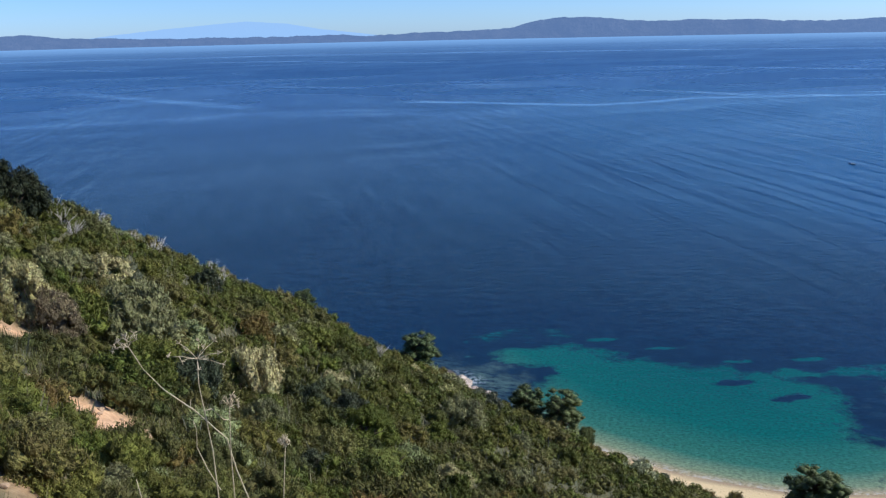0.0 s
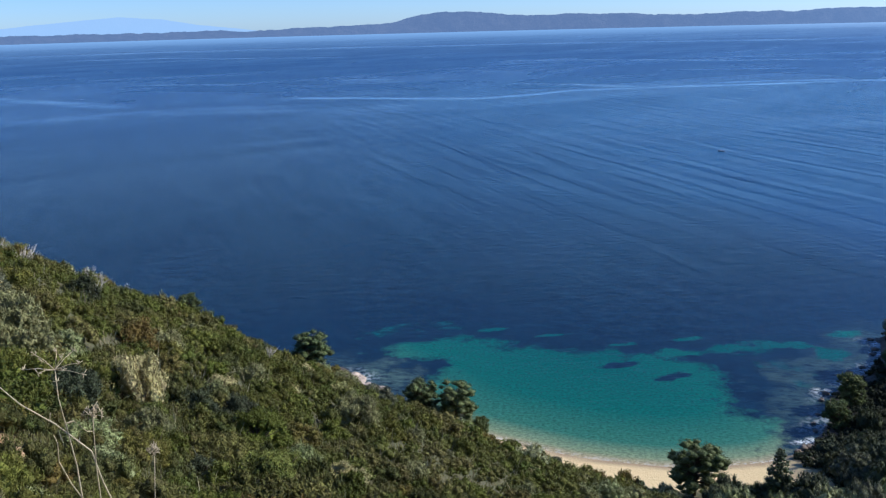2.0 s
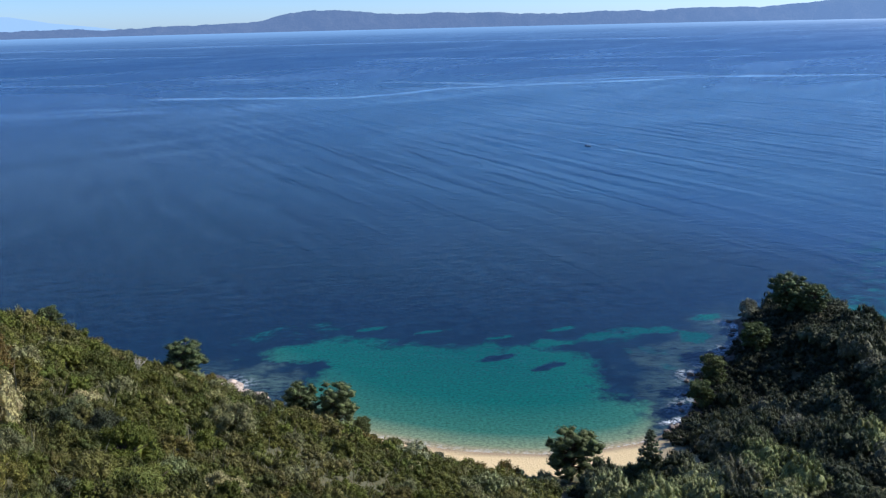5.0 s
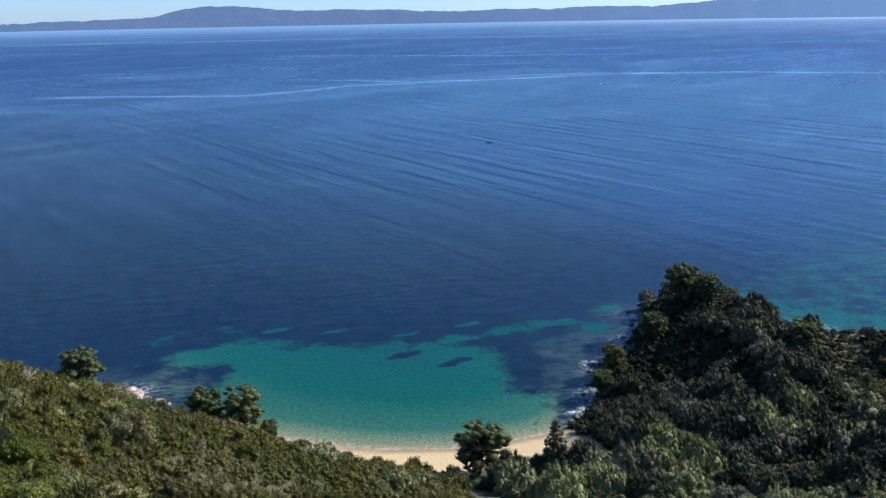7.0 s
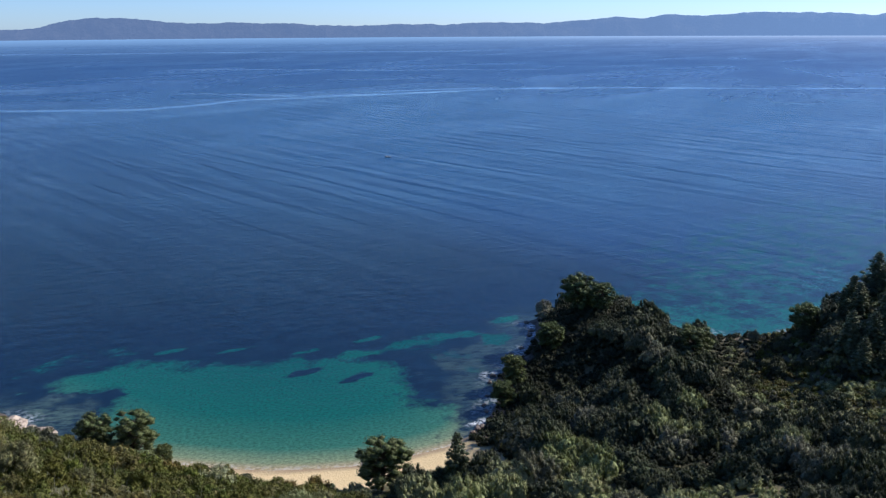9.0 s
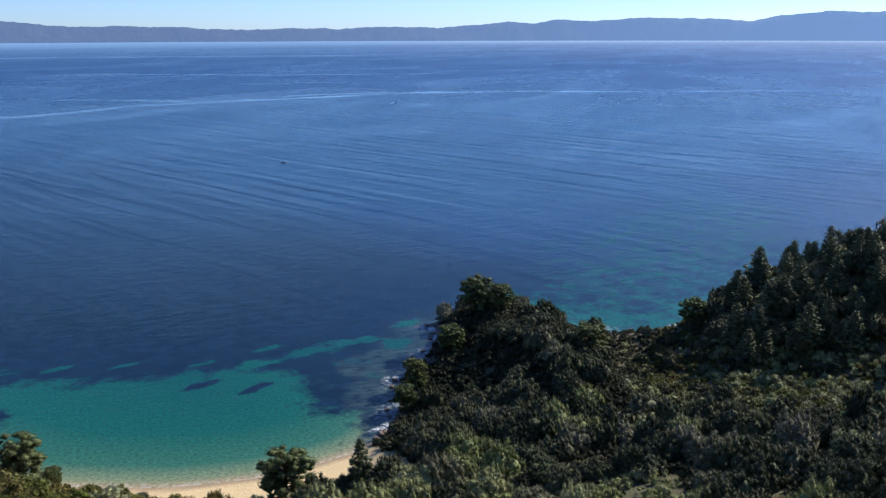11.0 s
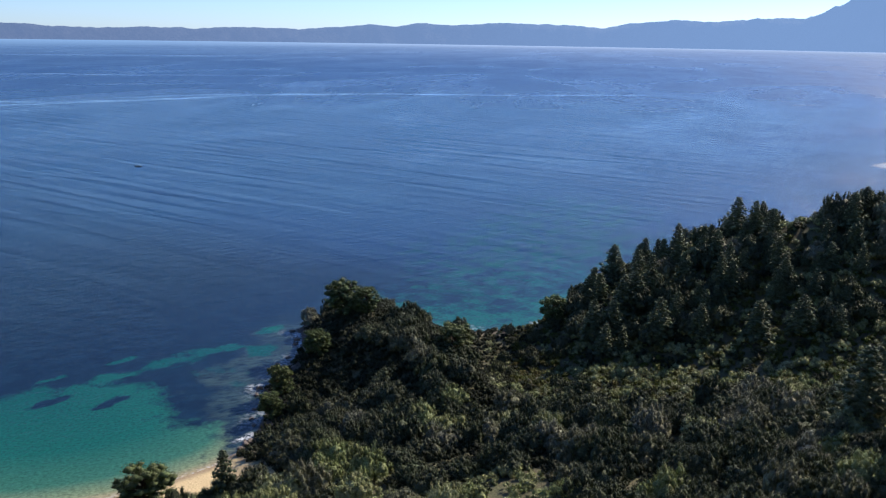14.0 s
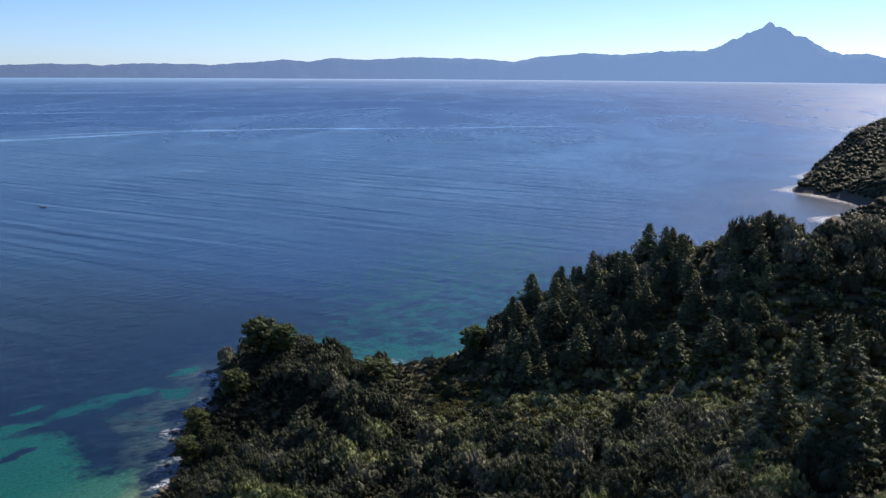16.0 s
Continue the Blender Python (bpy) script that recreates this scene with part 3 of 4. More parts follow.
def crown_arrays(rng, lobes, leaves, size, core=0.82, upright=0.25, loose=0.5, shoot=0.0):
    """Leaves strewn over lobes of (centre, radii), each lobe with a dark twiggy core. Returns vertices and triangles."""
    verts, faces, at = [], [], 0
    area = np.array([r[0] * r[1] + r[0] * r[2] for _, r in lobes])
    counts = np.maximum(4, (leaves * area / area.sum()).astype(int))
    for (c, r), n in zip(lobes, counts):
        c, r = np.array(c), np.array(r)
        v = rng.normal(size=(n, 3))
        v[:, 2] = np.where(v[:, 2] < 0, -v[:, 2] * rng.choice([1, 1, -0.5], n), v[:, 2]) + upright
        v /= np.linalg.norm(v, axis=1)[:, None]
        p = c + v * r * rng.uniform(0.7, 1.2, (n, 1))
        nrm = v + rng.normal(scale=loose, size=(n, 3))
        nrm /= np.linalg.norm(nrm, axis=1)[:, None]
        u = np.cross(nrm, rng.normal(size=(n, 3)))
        u /= np.linalg.norm(u, axis=1)[:, None]
        m = np.stack([u, np.cross(nrm, u), nrm], -1)
        axis = v + (0, 0, 0.6) + rng.normal(scale=0.35, size=(n, 3))
        axis /= np.linalg.norm(axis, axis=1)[:, None]
        side = np.cross(axis, rng.normal(size=(n, 3)))
        side /= np.linalg.norm(side, axis=1)[:, None]
        m = np.where((rng.rand(n) < shoot)[:, None, None], np.stack([0.5 * side, 1.35 * axis, np.cross(side, axis)], -1), m)
        s = size * rng.uniform(0.6, 1.4, (n, 1, 1))
        tri = np.array([[-0.36, -0.35, 0], [0.36, -0.3, 0.08], [0.05, 0.95, 0.0]]) * s
        tri = np.einsum("nij,nkj->nki", m, tri) + p[:, None]
        verts.append(tri.reshape(-1, 3))
        faces.append(np.arange(3 * n).reshape(-1, 3) + at)
        at += 3 * n
        if core:
            ball, sides = (OCTA_V, OCTA_F) if len(lobes) > 5 else (BALL_V, BALL_F)
            verts.append(c + ball * r * core * rng.uniform(0.85, 1.1, (len(ball), 1)))
            faces.append(sides + at)
            at += len(ball)
    return np.concatenate(verts), np.concatenate(faces)


def triangles(name, v, f, material, tone=None):
    me = bpy.data.meshes.new(name)
    me.vertices.add(len(v)), me.loops.add(3 * len(f)), me.polygons.add(len(f))
    me.vertices.foreach_set("co", np.asarray(v, np.float32).ravel())
    me.loops.foreach_set("vertex_index", np.asarray(f, np.int32).ravel())
    me.polygons.foreach_set("loop_start", np.arange(0, 3 * len(f), 3, dtype=np.int32))
    if tone is not None:
        me.attributes.new("tone", "FLOAT", "POINT").data.foreach_set("value", np.asarray(tone, np.float32))
    me.materials.append(MAT[material])
    me.update(calc_edges=True)
    return me


def crown_mesh(name, rng, lobes, leaves, size, material, **more):
    return triangles(name, *crown_arrays(rng, lobes, leaves, size, **more), material)


def bush_lobes(rng, n, spread, tall, fine=1.0):
    """Lobes of a bush about one metre in radius: a dome of uneven clumps, with some shoots above it."""
    out = []
    for k in range(n):
        a, q = rng.uniform(0, 2 * np.pi), np.sqrt(rng.uniform(0, 1)) * spread
        r = rng.uniform(0.16, 0.42) * (1.1 - 0.3 * q) * fine
        z = tall * (1 - 0.75 * q * q) * rng.uniform(0.45, 1.05) - 0.2 * r
        out.append(((q * np.cos(a), q * np.sin(a), max(z, 0.12)), (r, r, r * rng.uniform(0.75, 1.25))))
    return out


def dome_lobes(rng, n, fine=1.0):
    """Clumps set close over a dome about one metre in radius, down to the ground."""
    out = []
    for k in range(n):
        a, h = k * 2.4 + rng.uniform(-0.5, 0.5), rng.uniform(0.02, 1.0)
        q, far = np.sqrt(1 - h * h), rng.uniform(0.62, 0.94)
        r = rng.uniform(0.15, 0.30) * fine
        out.append(((far * q * np.cos(a), far * q * np.sin(a), far * h * 1.05), (r, r, r * rng.uniform(0.75, 1.1))))
    return out


def dome_arrays(rng, n, leaves, size, fine=1.0, heart_size=1.0):
    """A rounded bush: leafy clumps over one dark twiggy heart."""
    v, f = crown_arrays(rng, dome_lobes(rng, n, fine), leaves, size, core=0.7, loose=0.38, shoot=0.4)
    heart = np.concatenate([BALL_V * (0.56, 0.56, 0.6) * rng.uniform(0.85, 1.1, (len(BALL_V), 1)), BALL_V * 0.4 * rng.uniform(0.8, 1.2, (len(BALL_V), 1)) + (0.2, 0.1, 0.3)])
    heart = heart * heart_size * 0.8
    return np.concatenate([v, heart]), np.concatenate([f, BALL_F + len(v), BALL_F + len(v) + len(BALL_V)])


def tube(path, radii, sides=6):
    """A round bar along a path, tapering; returns vertices and faces."""
    path, verts, faces = [Vector(p) for p in path], [], []
    for n, (p, r) in enumerate(zip(path, radii)):
        d = (path[min(n + 1, len(path) - 1)] - path[max(n - 1, 0)]).normalized()
        u = d.orthogonal().normalized()
        w = d.cross(u)
        for k in range(sides):
            a = 2 * math.pi * k / sides
            verts.append(p + r * (math.cos(a) * u + math.sin(a) * w))
    for n in range(len(path) - 1):
        for k in range(sides):
            k2 = (k + 1) % sides
            faces.append((n * sides + k, n * sides + k2, (n + 1) * sides + k2, (n + 1) * sides + k))
    faces.append(tuple(range((len(path) - 1) * sides, len(path) * sides)))
    return verts, faces


def tubes(name, bars, material):
    verts, faces = [], []
    for path, radii, sides in bars:
        v, f = tube(path, radii, sides)
        faces += [tuple(i + len(verts) for i in g) for g in f]
        verts += v
    return mesh_of(name, verts, faces, material)


def height(x, y):
    return float(land(np.array([x]), np.array([y]))[0][0])


def at_bearing(b, d):
    return d * math.sin(radians(b)), d * math.cos(radians(b))


def maquis_arrays(rng, clumps, leaves, size):
    """A tall bush: several upright heads of uneven height, each a pile of small leafy clumps, on dark twiggy hearts."""
    lobes, hearts = [], []
    heads = [(0.0, 0.0, 0.95, 0.7)] + [(0.62 * math.cos(a), 0.62 * math.sin(a), rng.uniform(0.5, 1.0), rng.uniform(0.42, 0.62)) for a in np.arange(5) * 1.26 + rng.uniform(-0.4, 0.4, 5)]
    for hx, hy, tall, wide in heads:
        hearts.append(BALL_V * (0.8 * wide, 0.8 * wide, 0.5 * tall) * rng.uniform(0.85, 1.1, (len(BALL_V), 1)) + (hx, hy, 0.42 * tall))
        n = int(clumps * wide / 3.0)
        for k in range(n):
            h, a = (k + rng.uniform(0.1, 0.9)) / n, k * 2.4 + rng.uniform(-0.5, 0.5)
            q = wide * math.sqrt(max(0.0, 1 - h ** 2.2)) * rng.uniform(0.6, 1.15)
            r = 0.07 + 0.13 * rng.rand() ** 1.8
            lobes.append(((hx + q * math.cos(a), hy + q * math.sin(a), tall * (0.12 + 0.9 * h)), (r, r, r * rng.uniform(0.9, 1.5))))
    v, f = crown_arrays(rng, lobes, leaves, size, core=0.74, loose=0.4, upright=0.3, shoot=0.4)
    for heart in hearts:
        f = np.concatenate([f, BALL_F + len(v)])
        v = np.concatenate([v, heart])
    return v, f


rng = np.random.RandomState(5)
NEAR_BUSH = [crown_arrays(rng, bush_lobes(rng, 26, 0.9, 0.85, 0.9), 1900, 0.075, shoot=0.75, loose=0.35) for _ in range(6)]
MID_BUSH = [crown_arrays(rng, bush_lobes(rng, 18, 0.9, 0.8, 0.85), 680, 0.09, loose=0.35, shoot=0.6) for _ in range(6)]
SCRUB = [crown_arrays(rng, bush_lobes(rng, 12, 0.88, 0.75, 1.0), 290, 0.125, loose=0.35, shoot=0.5) for _ in range(10)]
MAQUIS = [maquis_arrays(rng, 130, 3000, 0.056) for _ in range(10)]
DOME = [dome_arrays(rng, 40, 1900, 0.095) for _ in range(8)]
FAR_DOME = [dome_arrays(rng, 30, 760, 0.12, 1.05, 0.9) for _ in range(8)]
LOW_MAQUIS = [crown_arrays(rng, bush_lobes(rng, 10, 0.9, 0.8, 1.0), 250, 0.14, core=0.86, loose=0.33, shoot=0.4) for _ in range(10)]


def drift(x, y, size, seed=0.0):
    """A slow patchiness from 0 to 1, by which kinds and sizes of plants gather."""
    return float(np.clip(fbm(np.array([x + seed]), np.array([y - seed]), size, 3)[0] * 1.7 + 0.5, 0, 1))


def in_lee(x, y):
    """Whether the ground hides a place from the hill where the viewer stands."""
    u = np.linspace(0.3, 0.97, 30)
    top = height(x, y) + 2.5
    return bool(np.any(land(u * x, u * y)[0] + 1.0 > 55 + u * (top - 55)))


def grow(places, forms, material, names, texts, singles=300):
    """Bushes at rows of x, y, z, size, squash, tone: the nearest as things of their own, the rest as one growth."""
    places = sorted(places, key=lambda p: math.hypot(p[0], p[1]))
    shared = [triangles(names[0], *form, material) for form in forms]
    vs, fs, ts, at = [], [], [], 0
    for n, (x, y, z, size, squash, tone) in enumerate(places):
        k, turn = rng.randint(len(forms)), rng.uniform(0, 6.28)
        if n < singles:
            ob = new(names[0], shared[k])
            ob.matrix_world = Matrix.Translation((x, y, z - 0.05)) @ Matrix.Rotation(turn, 4, "Z") @ Matrix.Diagonal((size, size, size * squash, 1))
            tagged(ob, texts[0], texts[1], texts[2])
            continue
        v, f = forms[k]
        c, q = math.cos(turn) * size, math.sin(turn) * size
        vs.append(np.stack([v[:, 0] * c - v[:, 1] * q + x, v[:, 0] * q + v[:, 1] * c + y, v[:, 2] * size * squash + z - 0.05], 1))
        fs.append(f + at)
        ts.append(np.full(len(v), tone))
        at += len(v)
    if vs:
        tagged(new(names[1], triangles(names[1], np.concatenate(vs), np.concatenate(fs), material, np.concatenate(ts))), texts[3], texts[1], kind="stuff")


def strew(step, lo, hi, near, far, keep):
    """Jittered places in a sector of the plan, step metres apart."""
    n = int(2 * far / step)
    i, j = np.meshgrid(np.arange(n), np.arange(n))
    x = (i.ravel() + rng.uniform(-0.45, 0.45, n * n)) * step - far
    y = (j.ravel() + rng.uniform(-0.45, 0.45, n * n)) * step - 0.25 * far
    b, d = np.degrees(np.arctan2(x, y)), np.hypot(x, y)
    ok = (b > lo) & (b < hi) & (d > near) & (d < far)
    x, y = x[ok], y[ok]
    z, s, beach = land(x, y)
    ok = keep(x, y, z, s, beach)
    return np.stack([x, y, z], 1)[ok]


def on_hill(x, y, z, s, beach):
    past = -((x + 30) * 0.961 - (y - 45) * 0.278)
    return (s > 1.0) & ((beach < 0.3) | (s > 11)) & (past < 5) & (55 - 0.416 * y - 0.537 * x > 22.3 - 0.033 * x - 0.2 * y - 1)


def on_floor(x, y, z, s, beach):
    return (s > 0.7) & ((beach < 0.3) | (s > 11.5)) & ~on_hill(x, y, z, s, beach)


SPECIALS = [(-23.2, 46.2, 2.1, 1.3, "understory", "dark green bush on the crest"), (-22.4, 48.6, 1.3, 1.2, "scrub", "olive bush on the crest"), (-20.8, 50.5, 1.2, 1.2, "scrub", "olive bush on the crest"),
            (-14.9, 29.6, 1.25, 1.7, "pale", "pale leafed bush on the bank"), (-13.7, 29.0, 1.1, 1.5, "dry", "brown withered shrub on the bank"),
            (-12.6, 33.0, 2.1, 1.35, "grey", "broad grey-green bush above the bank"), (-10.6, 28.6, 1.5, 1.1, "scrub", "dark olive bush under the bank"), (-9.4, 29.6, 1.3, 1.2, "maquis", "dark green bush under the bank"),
            (-8.2, 34.0, 1.45, 1.75, "pale", "yellowish leafy bush on the slope"), (-6.9, 30.4, 0.95, 1.3, "grey", "grey-green bush on the slope"),
            (-6.4, 37.0, 1.25, 1.25, "maquis", "dark green bush on the slope"), (-4.7, 39.0, 1.2, 1.2, "maquis", "dark green bush on the slope"),
            (-3.7, 36.6, 1.6, 1.0, "scrub", "broad olive bush on the slope"), (-3.2, 31.0, 1.6, 0.8, "lime", "bright green low bush on the slope"), (-4.6, 27.6, 1.0, 1.0, "maquis", "dark green bush on the slope"),
            (-6.6, 27.0, 1.1, 0.9, "scrub", "olive bush on the slope"), (-8.6, 16.6, 0.8, 0.8, "scrub", "low olive bush by the bare bank"), (-6.9, 15.8, 0.65, 0.8, "grey", "low grey-green bush by the bare bank"),
            (-6.3, 16.8, 0.55, 0.9, "light", "low bright bush by the bare bank"), (-6.0, 18.6, 0.8, 0.75, "scrub", "low olive bush by the bare bank"),
            (-17.9, 40.6, 1.1, 1.0, "grey", "grey-green bush on the slope"), (-16.5, 43.2, 1.1, 1.2, "maquis", "dark green bush on the slope"), (-15.6, 55.0, 1.2, 1.2, "maquis", "dark green bush on the crest"),
            (0.9, 48.0, 1.7, 1.2, "grey", "rounded grey-green bush on the slope"), (4.5, 49.7, 0.8, 1.1, "grey", "small grey-green bush on the slope"), (0.1, 35.4, 1.1, 0.9, "pale", "pale leafed bush on the slope"),
            (-2.4, 33.6, 1.2, 0.8, "lime", "bright green low bush on the slope"), (3.0, 66.0, 1.7, 1.1, "maquis", "dark green bush on the slope"),
            (19.5, 104.2, 1.2, 1.1, "low_scrub", "olive bush at the back of the beach"), (21.8, 101.8, 1.5, 1.1, "scrub", "olive bush at the back of the beach"),
            (24.3, 99.3, 1.4, 1.2, "low_scrub", "olive bush at the back of the beach"), (26.2, 96.4, 1.2, 1.0, "maquis", "dark green bush at the back of the beach")]
def twigs(count, tall, spread, thick):
    """Bent bars that fan out from the ground."""
    bars = []
    for k in range(count):
        a, q, h = rng.uniform(0, 6.28), spread * rng.uniform(0.3, 1), tall * rng.uniform(0.6, 1.1)
        c, n = math.cos(a), math.sin(a)
        mid = (0.35 * q * c + rng.uniform(-0.1, 0.1), 0.35 * q * n + rng.uniform(-0.1, 0.1), 0.55 * h)
        end = (q * c, q * n, h)
        bars.append(([(0.06 * c, 0.06 * n, -0.1), mid, end], [thick, 0.75 * thick, 0.3 * thick], 5))
        for j in range(2):
            side = (end[0] + rng.uniform(-0.25, 0.25), end[1] + rng.uniform(-0.25, 0.25), h * rng.uniform(0.8, 1.15))
            bars.append(([mid, side], [0.6 * thick, 0.25 * thick], 4))
    return bars


for x, y, size, squash, material, text in SPECIALS:
    base = new("bush")
    base.matrix_world = Matrix.Translation((x, y, height(x, y) - 0.1)) @ Matrix.Diagonal((size, size, size * squash, 1))
    new("crown", triangles("crown", *dome_arrays(rng, 60, 7500, 0.058 if size > 1 else 0.065, 0.85), material)).parent = base
    new("stems", tubes("stems", twigs(7, 0.7, 0.6, 0.03), "bark")).parent = base
    tagged(base, text, "bush")
CREST_TWIGS = [(-30 + 0.289 * (y - 45) + rng.uniform(0.5, 6), y, rng.uniform(0.7, 1.25)) for y in rng.uniform(40, 88, 22)]
for x, y, size in CREST_TWIGS + [(-21.6, 48.5, 1.2), (-20.6, 47.6, 0.9), (-19.5, 57.0, 1.0), (-15.0, 55.5, 0.9), (-17.5, 66.0, 1.1), (-13.2, 78.0, 1.0), (-10.2, 92.0, 1.1), (-5.0, 62.0, 0.9), (-2.0, 84.0, 1.0)]:
    ob = new("dead_shrub", tubes("dead_shrub", twigs(16, 1.25, 0.9, 0.022), "twig"))
    ob.matrix_world = Matrix.Translation((x, y, height(x, y) + 0.15)) @ Matrix.Scale(size, 4)
    tagged(ob, "bare grey dead shrub among the scrub", "dead shrub", "dead shrubs on the hillside")


def is_free(x, y, size=0.3):
    """Neither on bare earth nor inside one of the large bushes."""
    for bx, by, r in BARE:
        if any(math.hypot(x - k * bx, y - k * by) < 0.8 * (r + size) for k in (1, 0.96, 0.92) if r > 0.3 or k == 1):
            return False
    return all(math.hypot(x - q[0], y - q[1]) > 0.75 * q[2] for q in SPECIALS)


def varied(lo, hi):
    """Sizes of which a few are much larger than most."""
    return lo + (hi - lo) * rng.beta(1.6, 3.2)


def tufts(count, lo, hi, near, far, tall, name, text, material="grass"):
    """Blades of grass and low shoots between the shrubs, past counting."""
    b, d = np.radians(rng.uniform(lo, hi, count)), np.sqrt(rng.uniform(near ** 2, far ** 2, count))
    x, y = d * np.sin(b), d * np.cos(b)
    z, s0, beach = land(x, y)
    ok = on_hill(x, y, z, s0, beach) & (bareness(x, y) < 0.4) & (bareness(x * 1.03, y * 1.03) < 0.4)
    p = np.repeat(np.stack([x, y, z], 1)[ok], 4, 0)
    n = len(p)
    p[:, :2] += rng.normal(scale=0.3 * tall, size=(n, 2))
    a, h = rng.uniform(0, 6.28, n), tall * rng.uniform(0.4, 1.25, n)
    side = np.stack([np.cos(a), np.sin(a), 0 * a], 1) * (0.05 * h)[:, None]
    top = p + np.stack([rng.normal(scale=0.3, size=n) * h, rng.normal(scale=0.3, size=n) * h, h], 1)
    p[:, 2] -= 0.06
    v = np.stack([p - side, p + side, top], 1).reshape(-1, 3)
    tone = np.repeat(np.repeat(rng.rand(n // 4), 4), 3)
    tagged(new(name, triangles(name, v, np.arange(3 * n).reshape(-1, 3), material, tone)), text, "grass", kind="stuff")


tufts(16000, -36, 14, 5.5, 42, 0.42, "near_grass", "dry olive grass between the shrubs")
tufts(15000, -36, 24, 42, 138, 0.6, "hillside_grass", "dry olive growth between the hillside's shrubs")
tufts(3600, -36, 24, 20, 130, 0.85, "straw_grass", "pale dead stems standing out of the scrub", "straw_grass")
near, mid = [], []
for x, y, z in strew(0.95, -36, 12, 6.5, 24, on_hill):
    if is_free(x, y):
        near.append((x, y, z, varied(0.4, 1.15) * (0.7 if math.hypot(x, y) < 11 else 1.0), rng.uniform(0.8, 1.2), rng.rand()))
for x, y, z in strew(1.15, -36, 16, 24, 42, on_hill):
    if is_free(x, y):
        mid.append((x, y, z, varied(0.45, 1.05) + 0.4 * drift(x, y, 6, 50) ** 3, rng.uniform(0.75, 1.2), 0.5 * drift(x, y, 9) + 0.5 * rng.rand()))
grow(near, NEAR_BUSH, "scrub", ("shrub", "near_scrub"), ("low green maquis shrub on the slope", "shrub", "shrubs on the near slope", "low mixed scrub on the near slope"), 290)
grow(mid, MID_BUSH, "low_scrub", ("shrub", "slope_scrub"), ("", "scrub", "", "mixed olive scrub on the slope"), 0)
hillside = [(x, y, z, varied(0.6, 1.3) + 0.5 * drift(x, y, 8, 50) ** 3, rng.uniform(0.65, 1.15), 0.5 * drift(x, y, 16) + 0.5 * rng.rand()) for x, y, z in strew(1.5, -36, 24, 42, 140, on_hill)]
grow(hillside, SCRUB, "low_scrub", ("shrub", "hillside_scrub"), ("", "scrub", "", "olive and brown scrub covering the hillside"), 0)
domes = {"scrub": [], "low_scrub": [], "grey": [], "light": [], "pale": []}
far_domes = {"scrub": [], "low_scrub": [], "grey": [], "light": [], "pale": []}
for x, y, z in strew(2.35, -36, 23, 20, 136, on_hill):
    lush, kind, d = drift(x, y, 10, 80), 0.55 * drift(x, y, 13, 30) + 0.45 * rng.rand(), math.hypot(x, y)
    if not is_free(x, y, 1.0) or rng.rand() > 0.45 + 0.6 * lush:
        continue
    row = (x, y, z, (0.55 + 0.5 * rng.beta(1.5, 2.5) + 0.75 * lush ** 2) * (1.15 if d > 60 else 1.0), rng.uniform(0.75, 1.25), rng.rand())
    material = "low_scrub" if kind < 0.3 else "scrub" if kind < 0.55 else "grey" if kind < 0.59 else "light" if kind < 0.61 else "pale" if kind < 0.63 else "scrub"
    (domes if d < 56 else far_domes)[material].append(row)
for material, word in (("scrub", "olive"), ("low_scrub", "dark olive"), ("grey", "grey-green"), ("light", "light green"), ("pale", "pale straw-green")):
    grow(domes[material], DOME, material, ("bush", "slope_bushes"), (word + " rounded bush standing out of the scrub", "bush", word + " bushes on the slope", word + " bushes on the slope"), 200)
    grow(far_domes[material], FAR_DOME, material, ("bush", "hillside_bushes"), ("", "bush", "", word + " bushes far down the hillside"), 0)
groves = {"tall": [], "leafy": [], "low": [], "soft": [], "brush": [], "heath": []}
for kind, step in (("tall", 3.7), ("low", 2.2)):
    for x, y, z in strew(step, 14, 84, 52, 200, on_floor):
        if in_lee(x, y) and rng.rand() < (0.25 if y > 95 and x < 120 else 0.6):
            continue
        b, d = math.degrees(math.atan2(x, y)), math.hypot(x, y)
        s0 = float(shore_distance(np.array([x]), np.array([y]), LAND)[0])
        thick = drift(x, y, 16, 20)
        size = (varied(1.5, 2.7) + 0.9 * thick) if kind == "tall" else varied(0.9, 1.9)
        size *= (0.6 + 0.4 * min(1.0, s0 / 8)) * (0.6 if 30 < x < 58 and y > 76 else 1.0)
        size *= 0.55 if 47 < b < 54 and d > 122 and x < 126 else 1.0
        row = (x, y, z, size, rng.uniform(1.0, 1.6) if kind == "tall" else rng.uniform(0.8, 1.2), rng.rand())
        if kind == "tall" and rng.rand() > 0.3 + 0.8 * thick:
            continue
        if kind == "tall" and any(math.hypot(x - px, y - py) < r for px, py, r in ((93.8, 117, 9), (86, 113, 9), (78, 108, 6), (107, 101, 9), (82.3, 112, 4), (72.7, 106.6, 4), (37.9, 81.6, 4), (35.5, 85, 4), (47.1, 81.3, 4))):
            continue
        # lighter leaves paint the sunlit part of the valley
        leafy = d < 93 + 6 * math.sin(0.4 * b) - 0.8 * max(0, b - 40) and b < 55 and rng.rand() < 0.8
        if kind == "tall" and b > 48 and 112 < d < 136 and rng.rand() < 0.92:
            continue
        if kind == "tall" and b > 55 and d > 136 and rng.rand() < 0.45:
            continue
        # brush takes the light leaves, imitating sun on the terrace
        if kind == "low" and b > 48 and d > 108 and rng.rand() < (0.8 if d < 148 else 0.5):
            groves["brush"].append(row)
            continue
        leafy = leafy or (kind == "tall" and d < 112 and rng.rand() < 0.12)
        groves[{"tall": "leafy", "low": "soft"}[kind] if leafy else kind].append(row)
